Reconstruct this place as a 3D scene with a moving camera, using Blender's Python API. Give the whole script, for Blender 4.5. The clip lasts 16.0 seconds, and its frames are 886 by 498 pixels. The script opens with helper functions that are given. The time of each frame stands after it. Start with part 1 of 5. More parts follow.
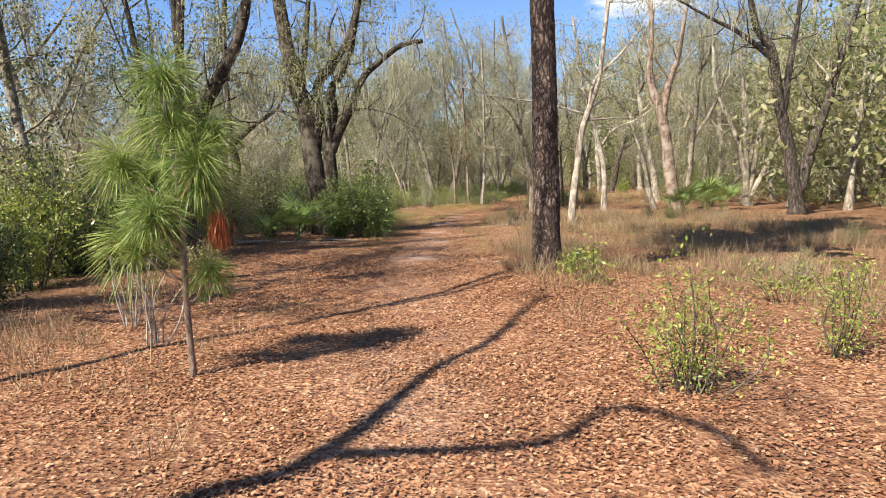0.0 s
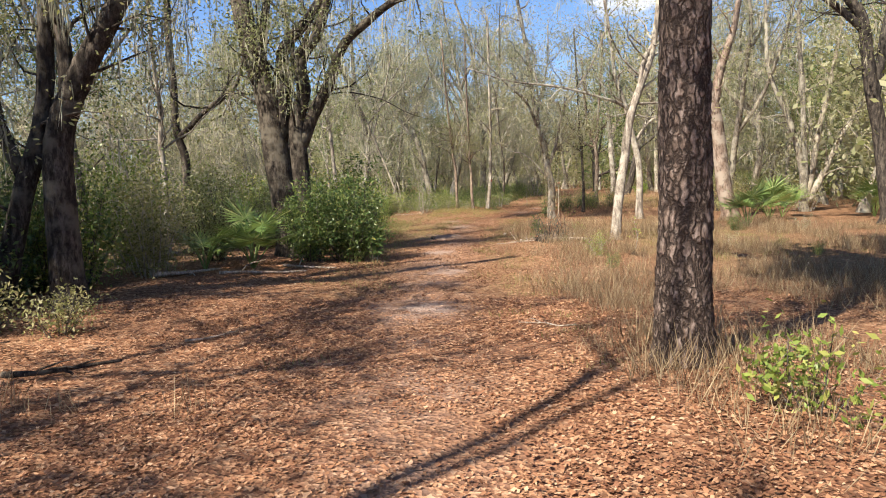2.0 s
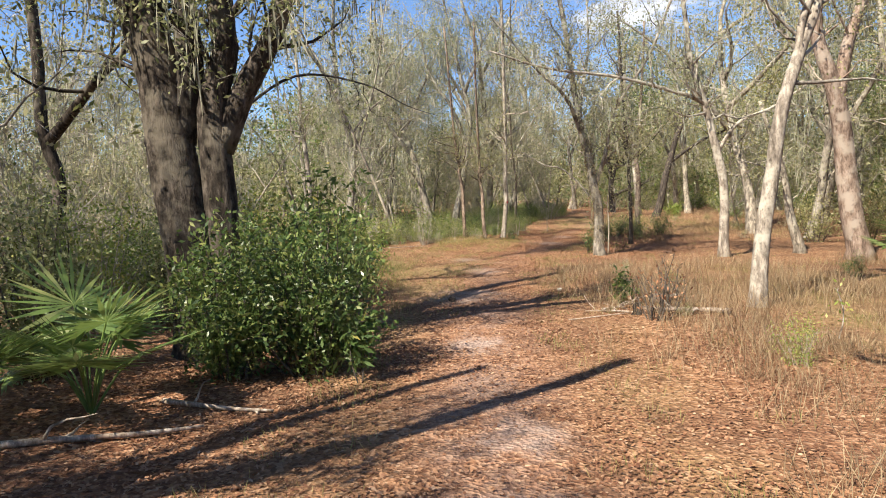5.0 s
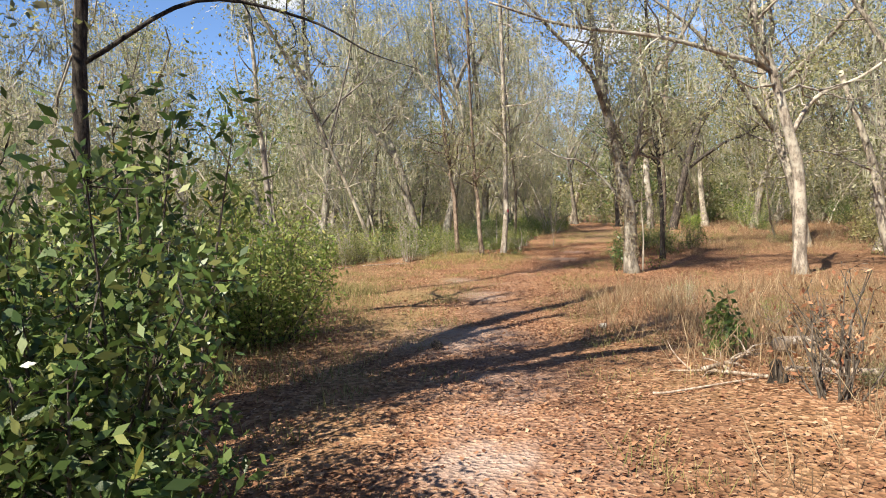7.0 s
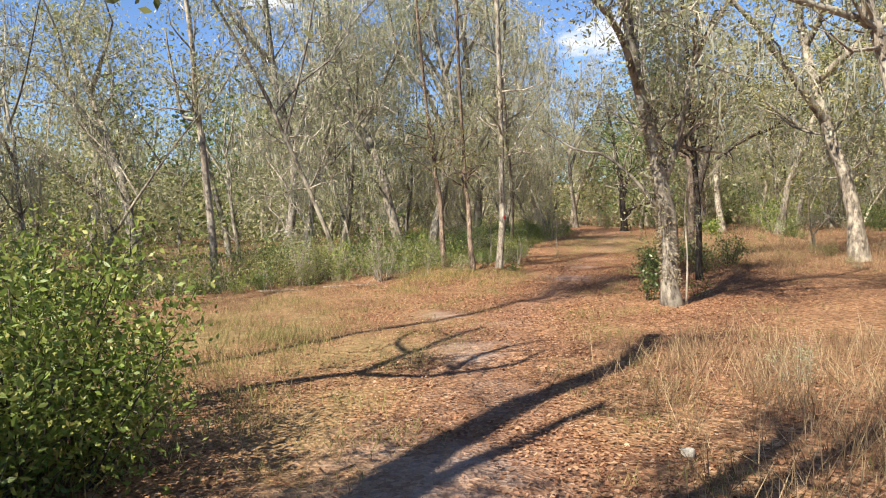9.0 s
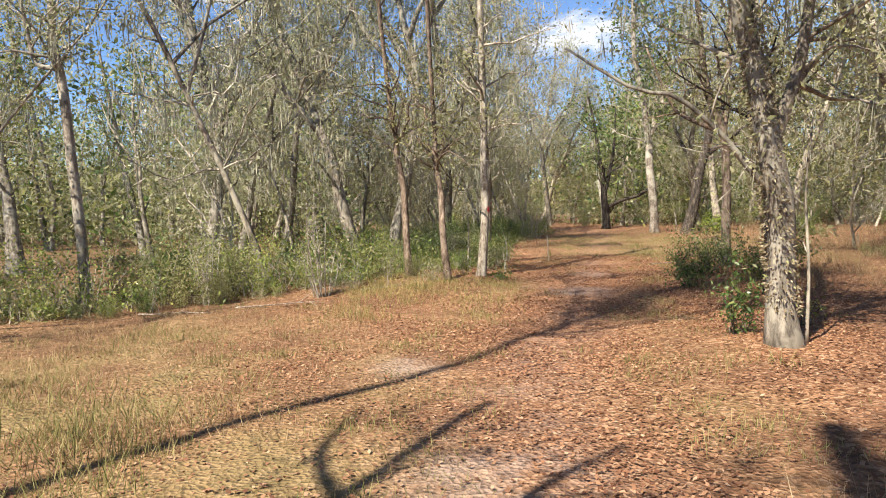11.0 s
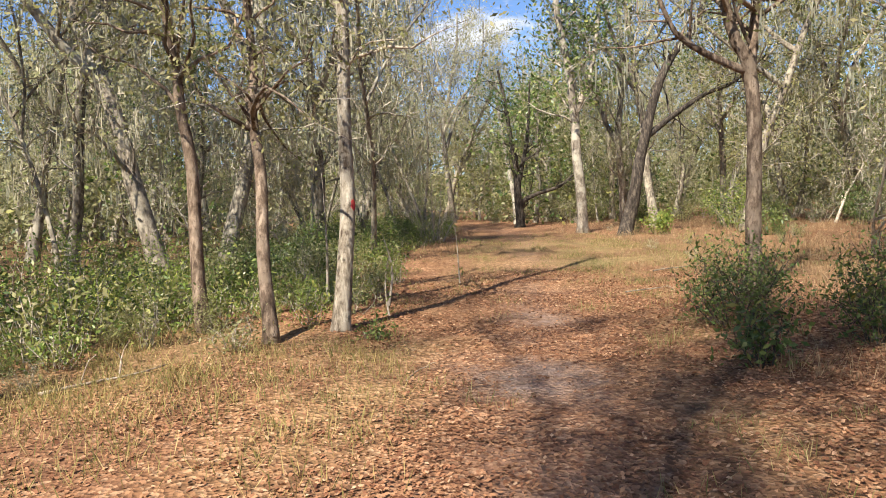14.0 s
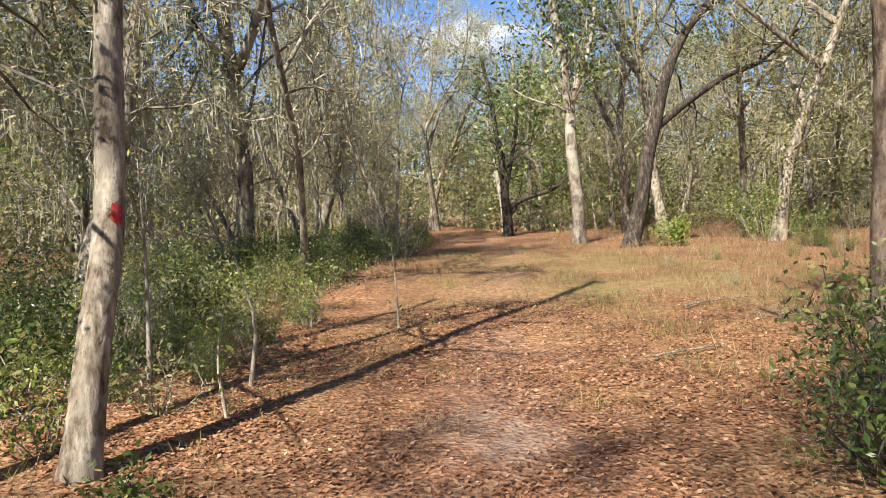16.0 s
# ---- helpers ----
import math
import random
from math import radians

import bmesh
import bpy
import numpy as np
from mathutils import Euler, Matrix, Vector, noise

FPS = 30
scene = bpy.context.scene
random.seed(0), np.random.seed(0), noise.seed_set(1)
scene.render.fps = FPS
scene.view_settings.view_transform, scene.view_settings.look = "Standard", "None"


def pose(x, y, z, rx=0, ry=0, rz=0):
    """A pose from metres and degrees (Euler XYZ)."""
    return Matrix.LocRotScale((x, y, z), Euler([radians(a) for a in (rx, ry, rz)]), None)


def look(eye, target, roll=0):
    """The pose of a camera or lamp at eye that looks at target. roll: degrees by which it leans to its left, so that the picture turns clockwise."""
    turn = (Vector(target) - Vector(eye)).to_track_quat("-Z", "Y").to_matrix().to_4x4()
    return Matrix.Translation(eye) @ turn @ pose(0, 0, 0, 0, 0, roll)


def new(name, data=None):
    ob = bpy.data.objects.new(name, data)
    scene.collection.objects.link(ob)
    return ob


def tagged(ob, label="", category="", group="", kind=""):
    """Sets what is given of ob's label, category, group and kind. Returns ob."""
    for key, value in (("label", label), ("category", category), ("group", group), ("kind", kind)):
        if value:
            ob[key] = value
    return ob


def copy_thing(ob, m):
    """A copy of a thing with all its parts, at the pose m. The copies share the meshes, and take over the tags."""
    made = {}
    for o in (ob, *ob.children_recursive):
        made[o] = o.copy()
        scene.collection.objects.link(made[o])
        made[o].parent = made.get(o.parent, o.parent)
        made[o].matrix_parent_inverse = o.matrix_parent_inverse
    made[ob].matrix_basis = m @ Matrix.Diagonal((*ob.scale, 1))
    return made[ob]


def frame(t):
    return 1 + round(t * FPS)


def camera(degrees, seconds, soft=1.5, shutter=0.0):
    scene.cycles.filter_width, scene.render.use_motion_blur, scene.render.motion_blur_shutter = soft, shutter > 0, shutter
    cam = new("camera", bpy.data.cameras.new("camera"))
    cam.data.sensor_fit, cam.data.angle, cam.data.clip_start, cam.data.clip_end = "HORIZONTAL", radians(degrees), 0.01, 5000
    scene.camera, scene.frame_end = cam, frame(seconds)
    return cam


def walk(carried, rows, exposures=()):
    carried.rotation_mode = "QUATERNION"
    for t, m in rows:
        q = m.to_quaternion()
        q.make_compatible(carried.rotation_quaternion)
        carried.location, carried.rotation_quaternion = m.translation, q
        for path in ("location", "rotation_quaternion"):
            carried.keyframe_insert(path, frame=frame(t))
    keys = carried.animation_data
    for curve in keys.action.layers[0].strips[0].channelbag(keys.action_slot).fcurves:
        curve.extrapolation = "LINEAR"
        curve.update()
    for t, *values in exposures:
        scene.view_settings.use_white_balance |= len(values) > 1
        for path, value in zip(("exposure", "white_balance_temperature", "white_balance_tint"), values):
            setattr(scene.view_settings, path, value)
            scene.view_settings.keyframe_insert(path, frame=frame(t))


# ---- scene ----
cam = camera(65.3, 16.0, soft=1.0)
METRES, EYE, TILT, LEAN, TURN = 34.9, 1.5, 0.0, 0.0, 0.0
ROWS = [
    (0.0, 0.0, 0.0, 0.0, -0.15, -5.69, 1.52),
    (0.5, -0.0028, 0.0383, -0.0003, -0.31, -5.75, 1.45),
    (1.0, -0.0044, 0.0736, 0.0025, -0.41, -5.76, 1.48),
    (1.5, -0.0054, 0.1044, -0.0009, -0.56, -5.8, 1.52),
    (2.0, -0.0087, 0.1423, 0.002, -0.69, -5.73, 1.61),
    (2.5, -0.0121, 0.1753, 0.0097, -0.84, -5.63, 1.57),
    (3.0, -0.0152, 0.2031, 0.0039, -1.01, -5.48, 1.61),
    (3.5, -0.0204, 0.2372, 0.0003, -1.21, -5.57, 1.56),
    (4.0, -0.0237, 0.2697, 0.0091, -1.36, -5.44, 1.66),
    (6.5, -0.0198, 0.4284, -0.0004, -2.13, -2.78, 1.96),
    (7.0, -0.016, 0.4589, -0.0033, -2.27, -2.75, 2.07),
    (7.5, -0.0134, 0.491, 0.0034, -2.35, -2.72, 2.1),
    (8.0, -0.008, 0.5164, 0.0045, -2.47, -2.67, 2.1),
    (10.5, -0.0007, 0.6594, -0.0025, -3.23, -2.96, 1.78),
    (11.0, 0.0013, 0.6941, -0.0022, -5.9, -2.97, 1.96),
    (11.5, 0.0054, 0.7234, -0.0015, -13.27, -3.27, 2.19),
    (12.0, 0.0101, 0.7542, -0.002, -13.5, -3.29, 2.23),
    (12.5, 0.0167, 0.7852, -0.0018, -13.68, -3.3, 2.19),
    (13.0, 0.0236, 0.8157, -0.0016, -13.8, -3.41, 2.17),
    (13.5, 0.0321, 0.8438, -0.0018, -13.88, -3.51, 2.37),
    (14.0, 0.0435, 0.8744, -0.0023, -14.05, -3.61, 2.33),
    (14.5, 0.0523, 0.9007, -0.0013, -14.11, -3.47, 2.38),
    (15.0, 0.0628, 0.9264, -0.0008, -14.19, -3.27, 2.44),
    (15.5, 0.0771, 0.9505, -0.0014, -14.26, -3.08, 2.6),
    (16.0, 0.091, 0.9758, -0.0028, -14.39, -3.15, 2.58),
]
walk(cam, [(t, pose(0, 0, EYE, TILT, LEAN, TURN) @ pose(METRES * x, METRES * y, METRES * z, 90 + pitch, roll, yaw)) for t, x, y, z, yaw, pitch, roll in ROWS])

# ---- light ----
SUN_AZ, SUN_EL = 225.0, 47.0      # degrees; azimuth counted from +y towards +x
world = bpy.data.worlds.new("sky")
scene.world = world
world.use_nodes = True
wn = world.node_tree.nodes
sky = wn.new("ShaderNodeTexSky")
sky.sky_type = "NISHITA"
sky.sun_disc = False
sky.sun_elevation = radians(SUN_EL)
sky.sun_rotation = radians(SUN_AZ)
sky.altitude = 1800
sky.air_density = 0.85
sky.ozone_density = 5.0
sky.dust_density = 0.15
world.node_tree.links.new(sky.outputs["Color"], wn["Background"].inputs["Color"])
wn["Background"].inputs["Strength"].default_value = 0.095
sun = new("sun", bpy.data.lights.new("sun", "SUN"))
sun.data.energy = 5.0
sun.data.angle = radians(0.53)
sun.data.color = (1.0, 0.915, 0.76)
_a, _e = radians(SUN_AZ), radians(SUN_EL)
sun.matrix_world = look((60 * math.sin(_a) * math.cos(_e), 60 * math.cos(_a) * math.cos(_e), 60 * math.sin(_e)), (0, 0, 0))
scene.view_settings.exposure = 1.19


# ---- materials ----
def nodes_of(name):
    m = bpy.data.materials.new(name)
    m.use_nodes = True
    nt = m.node_tree
    return m, nt, nt.nodes, nt.links, nt.nodes["Principled BSDF"]


def ramp(nt, socket, stops):
    r = nt.nodes.new("ShaderNodeValToRGB")
    el = r.color_ramp.elements
    while len(el) < len(stops):
        el.new(0.5)
    for e, (p, c) in zip(el, stops):
        e.position, e.color = p, (*c, 1)
    nt.links.new(socket, r.inputs[0])
    return r.outputs[0]


def noise_node(nt, scale, detail=4.0, rough=0.6, stretch=None, kind="Object"):
    tc = nt.nodes.new("ShaderNodeTexCoord")
    n = nt.nodes.new("ShaderNodeTexNoise")
    n.inputs["Scale"].default_value = scale
    n.inputs["Detail"].default_value = detail
    n.inputs["Roughness"].default_value = rough
    if stretch:
        mp = nt.nodes.new("ShaderNodeMapping")
        mp.inputs["Scale"].default_value = stretch
        nt.links.new(tc.outputs[kind], mp.inputs[0])
        nt.links.new(mp.outputs[0], n.inputs["Vector"])
    else:
        nt.links.new(tc.outputs[kind], n.inputs["Vector"])
    return n


def mix_rgb(nt, fac, a, b, mode="MIX"):
    m = nt.nodes.new("ShaderNodeMix")
    m.data_type, m.blend_type = "RGBA", mode
    for s, v in ((m.inputs[0], fac), (m.inputs[6], a), (m.inputs[7], b)):
        if isinstance(v, (int, float)):
            s.default_value = v
        elif isinstance(v, tuple):
            s.default_value = (*v, 1)
        else:
            nt.links.new(v, s)
    return m.outputs[2]


def bump(nt, bsdf, socket, strength, distance):
    b = nt.nodes.new("ShaderNodeBump")
    b.inputs["Strength"].default_value = strength
    b.inputs["Distance"].default_value = distance
    nt.links.new(socket, b.inputs["Height"])
    nt.links.new(b.outputs[0], bsdf.inputs["Normal"])


def bark(name, dark, mid, light, scale=14.0, patch=None, relief=0.03, patch_scale=2.3):
    """Furrowed bark: vertical plates, lichen patches at a larger scale."""
    m, nt, ns, ln, bsdf = nodes_of(name)
    fine = noise_node(nt, scale, 8, 0.7, (1, 1, 0.28))
    col = ramp(nt, fine.outputs[0], [(0.36, dark), (0.5, mid), (0.63, light)])
    speck = noise_node(nt, scale * 3.2, 4, 0.7, (1, 1, 0.5))
    col = mix_rgb(nt, ramp(nt, speck.outputs[0], [(0.55, (0, 0, 0)), (0.66, (0.75, 0.75, 0.75))]), col, dark)
    big = noise_node(nt, patch_scale, 5, 0.6)
    if patch:
        f = ramp(nt, big.outputs[0], [(0.5, (0, 0, 0)), (0.6, (1, 1, 1))])
        col = mix_rgb(nt, f, col, mix_rgb(nt, fine.outputs[0], patch, light))
    oi = nt.nodes.new("ShaderNodeObjectInfo")
    tone = ramp(nt, oi.outputs["Random"], [(0, (0.8, 0.8, 0.8)), (1, (1.15, 1.1, 1.05))])
    col = mix_rgb(nt, 1.0, col, tone, "MULTIPLY")
    ln.new(col, bsdf.inputs["Base Color"])
    bsdf.inputs["Roughness"].default_value = 0.92
    bsdf.inputs["Specular IOR Level"].default_value = 0.15
    bump(nt, bsdf, fine.outputs[0], 0.9, relief)
    return m


def leafy(name, stops, translucent=0.35, rough=0.5, spec=0.3):
    """Leaves: a colour of its own for each leaf, some light let through."""
    m, nt, ns, ln, bsdf = nodes_of(name)
    g = ns.new("ShaderNodeNewGeometry")
    col = ramp(nt, g.outputs["Random Per Island"], stops)
    oi = ns.new("ShaderNodeObjectInfo")
    tone = ramp(nt, oi.outputs["Random"], [(0, (0.82, 0.86, 0.85)), (1, (1.15, 1.08, 1.0))])
    col = mix_rgb(nt, 1.0, col, tone, "MULTIPLY")
    ln.new(col, bsdf.inputs["Base Color"])
    bsdf.inputs["Roughness"].default_value = rough
    bsdf.inputs["Specular IOR Level"].default_value = spec
    if translucent:
        tr = ns.new("ShaderNodeBsdfTranslucent")
        ln.new(col, tr.inputs["Color"])
        mx = ns.new("ShaderNodeMixShader")
        mx.inputs[0].default_value = translucent
        ln.new(bsdf.outputs[0], mx.inputs[1])
        ln.new(tr.outputs[0], mx.inputs[2])
        ln.new(mx.outputs[0], ns["Material Output"].inputs["Surface"])
    return m


# plated bark of the pine: dark furrows round long scaly plates
M_PINE, nt, ns, ln, bsdf = nodes_of("plated_pine_bark")
tc, mp, cell = ns.new("ShaderNodeTexCoord"), ns.new("ShaderNodeMapping"), ns.new("ShaderNodeTexVoronoi")
wob = noise_node(nt, 16, 4, 0.6)
mp.inputs["Scale"].default_value = (19, 19, 5.2)
ln.new(mix_rgb(nt, 0.1, tc.outputs["Object"], wob.outputs["Color"], "ADD"), mp.inputs[0])
cell.feature = "DISTANCE_TO_EDGE"
cell.inputs["Scale"].default_value = 1.0
ln.new(mp.outputs[0], cell.inputs["Vector"])
scaly = noise_node(nt, 26, 7, 0.7, (1, 1, 0.45))
plate = ramp(nt, scaly.outputs[0], [(0.36, (0.06, 0.042, 0.035)), (0.5, (0.155, 0.112, 0.093)), (0.64, (0.33, 0.255, 0.22))])
crack = ramp(nt, cell.outputs["Distance"], [(0.0, (0, 0, 0)), (0.2, (1, 1, 1))])
ln.new(mix_rgb(nt, crack, (0.045, 0.032, 0.027), plate), bsdf.inputs["Base Color"])
bsdf.inputs["Roughness"].default_value = 0.92
bsdf.inputs["Specular IOR Level"].default_value = 0.15
bump(nt, bsdf, mix_rgb(nt, 0.25, crack, scaly.outputs[0]), 1.0, 0.035)
M_OAK = bark("oak_bark", (0.016, 0.013, 0.011), (0.05, 0.041, 0.034), (0.14, 0.118, 0.1), 16, (0.12, 0.11, 0.085))
M_BLOTCH = bark("blotched_bark", (0.08, 0.06, 0.045), (0.3, 0.26, 0.21), (0.58, 0.53, 0.45), 11, (0.1, 0.08, 0.062), 0.02, 7.0)
M_BROWN = bark("brown_bark", (0.05, 0.036, 0.028), (0.16, 0.118, 0.09), (0.36, 0.285, 0.225), 13, (0.09, 0.066, 0.05), 0.03, 5.5)
M_WOOD = bark("thicket_bark", (0.08, 0.07, 0.058), (0.21, 0.185, 0.155), (0.4, 0.36, 0.3), 14, (0.36, 0.35, 0.29), 0.01)
M_DARK = bark("dark_oak_bark", (0.018, 0.016, 0.015), (0.055, 0.047, 0.042), (0.14, 0.12, 0.1), 16)
M_GREY = bark("grey_lichen_bark", (0.1, 0.085, 0.07), (0.26, 0.225, 0.19), (0.46, 0.42, 0.36), 12, (0.42, 0.41, 0.35), 0.015)
M_TAN = bark("tan_bark", (0.1, 0.07, 0.055), (0.28, 0.2, 0.155), (0.46, 0.36, 0.29), 12, (0.4, 0.35, 0.29), 0.015)
M_TWIG = bark("twig_bark", (0.2, 0.175, 0.15), (0.38, 0.345, 0.3), (0.58, 0.54, 0.47), 20, None, 0.003)
M_TWIG_DARK = bark("dark_twig_bark", (0.04, 0.034, 0.028), (0.1, 0.085, 0.07), (0.2, 0.175, 0.15), 20, None, 0.003)
M_OAKLEAF = leafy("oak_leaf", [(0, (0.12, 0.14, 0.045)), (0.35, (0.28, 0.285, 0.12)), (0.7, (0.37, 0.365, 0.185)), (1, (0.47, 0.45, 0.28))], 0.5)
M_DARKLEAF = leafy("evergreen_leaf", [(0, (0.05, 0.09, 0.025)), (0.5, (0.11, 0.17, 0.045)), (0.85, (0.2, 0.25, 0.075)), (1, (0.32, 0.32, 0.11))], 0.3, 0.38, 0.45)
M_BRIGHTLEAF = leafy("bright_green_leaf", [(0, (0.14, 0.21, 0.04)), (0.6, (0.27, 0.35, 0.08)), (1, (0.45, 0.42, 0.14))], 0.38, 0.45, 0.4)
M_MIDLEAF = leafy("long_green_leaf", [(0, (0.06, 0.105, 0.03)), (0.6, (0.13, 0.19, 0.055)), (0.95, (0.24, 0.29, 0.09)), (1, (0.48, 0.38, 0.08))], 0.35, 0.5, 0.3)
M_PALELEAF = leafy("pale_leaf", [(0, (0.25, 0.26, 0.13)), (0.5, (0.39, 0.39, 0.225)), (1, (0.53, 0.51, 0.34))], 0.5)
M_MOSS = leafy("spanish_moss", [(0, (0.27, 0.265, 0.2)), (1, (0.5, 0.48, 0.39))], 0.3, 0.9, 0.1)
M_PALM = leafy("palmetto_leaf", [(0, (0.13, 0.2, 0.06)), (0.7, (0.22, 0.31, 0.09)), (1, (0.38, 0.4, 0.16))], 0.3, 0.35, 0.5)
M_NEEDLE = leafy("pine_needle", [(0, (0.12, 0.2, 0.045)), (0.6, (0.23, 0.32, 0.085)), (1, (0.4, 0.44, 0.17))], 0.35, 0.45, 0.3)
M_RUST = leafy("dead_needle", [(0, (0.28, 0.085, 0.04)), (1, (0.46, 0.19, 0.1))], 0.25, 0.7, 0.1)
M_LITTER = leafy("fallen_leaf", [(0, (0.13, 0.054, 0.032)), (0.3, (0.25, 0.115, 0.066)), (0.65, (0.37, 0.19, 0.108)), (0.9, (0.45, 0.255, 0.155)), (1, (0.56, 0.37, 0.25))], 0.12, 0.7, 0.2)
M_GRASS = leafy("dry_grass", [(0, (0.17, 0.1, 0.06)), (0.5, (0.3, 0.215, 0.135)), (1, (0.48, 0.38, 0.25))], 0.3, 0.75, 0.15)
M_GREENGRASS = leafy("half_green_grass", [(0, (0.13, 0.15, 0.05)), (0.5, (0.29, 0.26, 0.105)), (1, (0.48, 0.39, 0.2))], 0.35, 0.75, 0.15)
M_DEAD = bark("dead_wood", (0.16, 0.12, 0.09), (0.33, 0.27, 0.22), (0.55, 0.49, 0.42), 22, None, 0.006)

# ---- the lie of the land ----
TRAIL = np.array([(0.1, -12), (0, 0), (-0.35, 6), (-0.6, 11), (-0.45, 15), (-0.15, 19), (0.15, 22.5), (0.5, 26), (1.3, 30), (2.7, 33.5),
                  (4.3, 37.5), (6.0, 42), (8.0, 47.5), (9.8, 53), (10.8, 58), (9.5, 64), (5, 72), (-6, 95)], float)


def gz(x, y):
    """Height of the ground."""
    x, y = np.asarray(x, float), np.asarray(y, float)
    def hill(cx, cy, sx, sy, h):
        return h * np.exp(-((x - cx) / sx) ** 2 - ((y - cy) / sy) ** 2)
    z = hill(1.5, 10, 1.5, 1.8, 0.2) + hill(-6, 17, 3, 5, 0.15) + hill(2.2, 20.5, 1.2, 1.2, 0.1)
    z = z + hill(-1.5, 38.5, 4.2, 3.2, 0.22) + 0.32 / (1 + np.exp(-(y - 45) / 3.0)) + hill(7, 37, 1.6, 3, 0.12)
    z = z + 0.02 * np.sin(1.3 * x + 0.7 * y) * np.cos(0.9 * y - 0.5 * x) + 0.012 * np.sin(3.1 * x + 1.0) * np.sin(2.7 * y)
    return z


EDGE = np.array([(0, -6.5), (10, -5.8), (13, -6.2), (16, -4.9), (18, -2.9), (20, -2.2), (22, -2.6), (25, -3.0), (28, -5.5), (31, -7.5), (34, -6.2), (35, -4.2),
                 (36, -1.4), (37.3, -0.1), (38.6, 1.0), (40, 2.0), (43, 3.0), (47, 4.6), (50, 5.8), (54, 7.6), (58, 9.0), (62, 7.5), (70, 2.0)], float)


def thicket_depth(x, y):
    """How far inside the thicket on the trail's west side a place lies."""
    return np.interp(y, EDGE[:, 0], EDGE[:, 1]) - np.asarray(x, float)


def trail_distance(x, y):
    x, y = np.asarray(x, float), np.asarray(y, float)
    best = np.full(np.broadcast(x, y).shape, 1e9)
    for (ax, ay), (bx, by) in zip(TRAIL[:-1], TRAIL[1:]):
        dx, dy = bx - ax, by - ay
        u = np.clip(((x - ax) * dx + (y - ay) * dy) / (dx * dx + dy * dy), 0, 1)
        best = np.minimum(best, np.hypot(x - ax - u * dx, y - ay - u * dy))
    return best


# ---- mesh helpers ----
def mesh_np(name, verts, faces, material, smooth=False):
    """A mesh from arrays; every face has the same number of corners."""
    verts, faces = np.asarray(verts, np.float32), np.asarray(faces, np.int32)
    me = bpy.data.meshes.new(name)
    n, k = faces.shape
    me.vertices.add(len(verts))
    me.vertices.foreach_set("co", verts.ravel())
    me.loops.add(n * k)
    me.loops.foreach_set("vertex_index", faces.ravel())
    me.polygons.add(n)
    me.polygons.foreach_set("loop_start", np.arange(0, n * k, k, dtype=np.int32))
    me.polygons.foreach_set("loop_total", np.full(n, k, np.int32))
    if smooth:
        me.polygons.foreach_set("use_smooth", np.ones(n, bool))
    me.update()
    me.validate()
    me.materials.append(material)
    return me


class Geo:
    """Gathers quads."""

    def __init__(self):
        self.v, self.f, self.n = [], [], 0

    def add(self, v, f):
        v, f = np.asarray(v, float), np.asarray(f, int)
        self.v.append(v), self.f.append(f + self.n)
        self.n += len(v)

    def tube(self, pts, radii, sides=6, rough=0.0, rng=None, cap=True):
        pts, radii = np.asarray(pts, float), np.asarray(radii, float)
        if cap and sides >= 8:
            a, b = pts[0] - 0.12 * radii[0] * unit(pts[1] - pts[0]), pts[-1] + 0.12 * radii[-1] * unit(pts[-1] - pts[-2])
            pts, radii = np.vstack([a, pts, b]), np.concatenate([[0.03 * radii[0]], radii, [0.03 * radii[-1]]])
        n = len(pts)
        tan = np.gradient(pts, axis=0)
        tan /= np.linalg.norm(tan, axis=1)[:, None] + 1e-9
        ref = np.where(np.abs(tan[:, 2:3]) > 0.9, np.array([[1.0, 0, 0]]), np.array([[0, 0, 1.0]]))
        if (np.abs(tan[:, 2]) > 0.9).any() and not (np.abs(tan[:, 2]) > 0.9).all():
            ref = np.array([[0.83, 0.55, 0.06]])
        u = np.cross(tan, ref)
        u /= np.linalg.norm(u, axis=1)[:, None] + 1e-9
        w = np.cross(tan, u)
        a = np.arange(sides) * 2 * math.pi / sides
        r = np.repeat(radii[:, None], sides, 1)
        if rough and rng is not None:
            lobes = 1 + rough * 0.8 * np.sin(3 * a[None, :] + np.linspace(0, 2.5, n)[:, None] + rng.uniform(0, 6)) \
                + rough * 0.6 * np.sin(2 * a[None, :] - np.linspace(0, 4, n)[:, None])
            r = r * lobes * (1 + rough * rng.uniform(-1, 1, (n, sides)) * 0.8)
        ring = pts[:, None, :] + r[:, :, None] * (np.cos(a)[None, :, None] * u[:, None, :] + np.sin(a)[None, :, None] * w[:, None, :])
        i, j = np.meshgrid(np.arange(n - 1), np.arange(sides), indexing="ij")
        i, j, k = i.ravel(), j.ravel(), (j.ravel() + 1) % sides
        self.add(ring.reshape(-1, 3), np.stack([i * sides + j, i * sides + k, (i + 1) * sides + k, (i + 1) * sides + j], 1))

    def blades(self, centre, along, across):
        """Four-cornered leaves: centre, half length vector, half width vector."""
        c, a, b = (np.asarray(q, float) for q in (centre, along, across))
        v = np.stack([c - a, c + b - 0.1 * a, c + a, c - b - 0.1 * a], 1).reshape(-1, 3)
        self.add(v, np.arange(len(c) * 4).reshape(-1, 4))

    def mesh(self, name, material, smooth=False):
        if not self.v:
            return None
        return mesh_np(name, np.concatenate(self.v), np.concatenate(self.f), material, smooth)


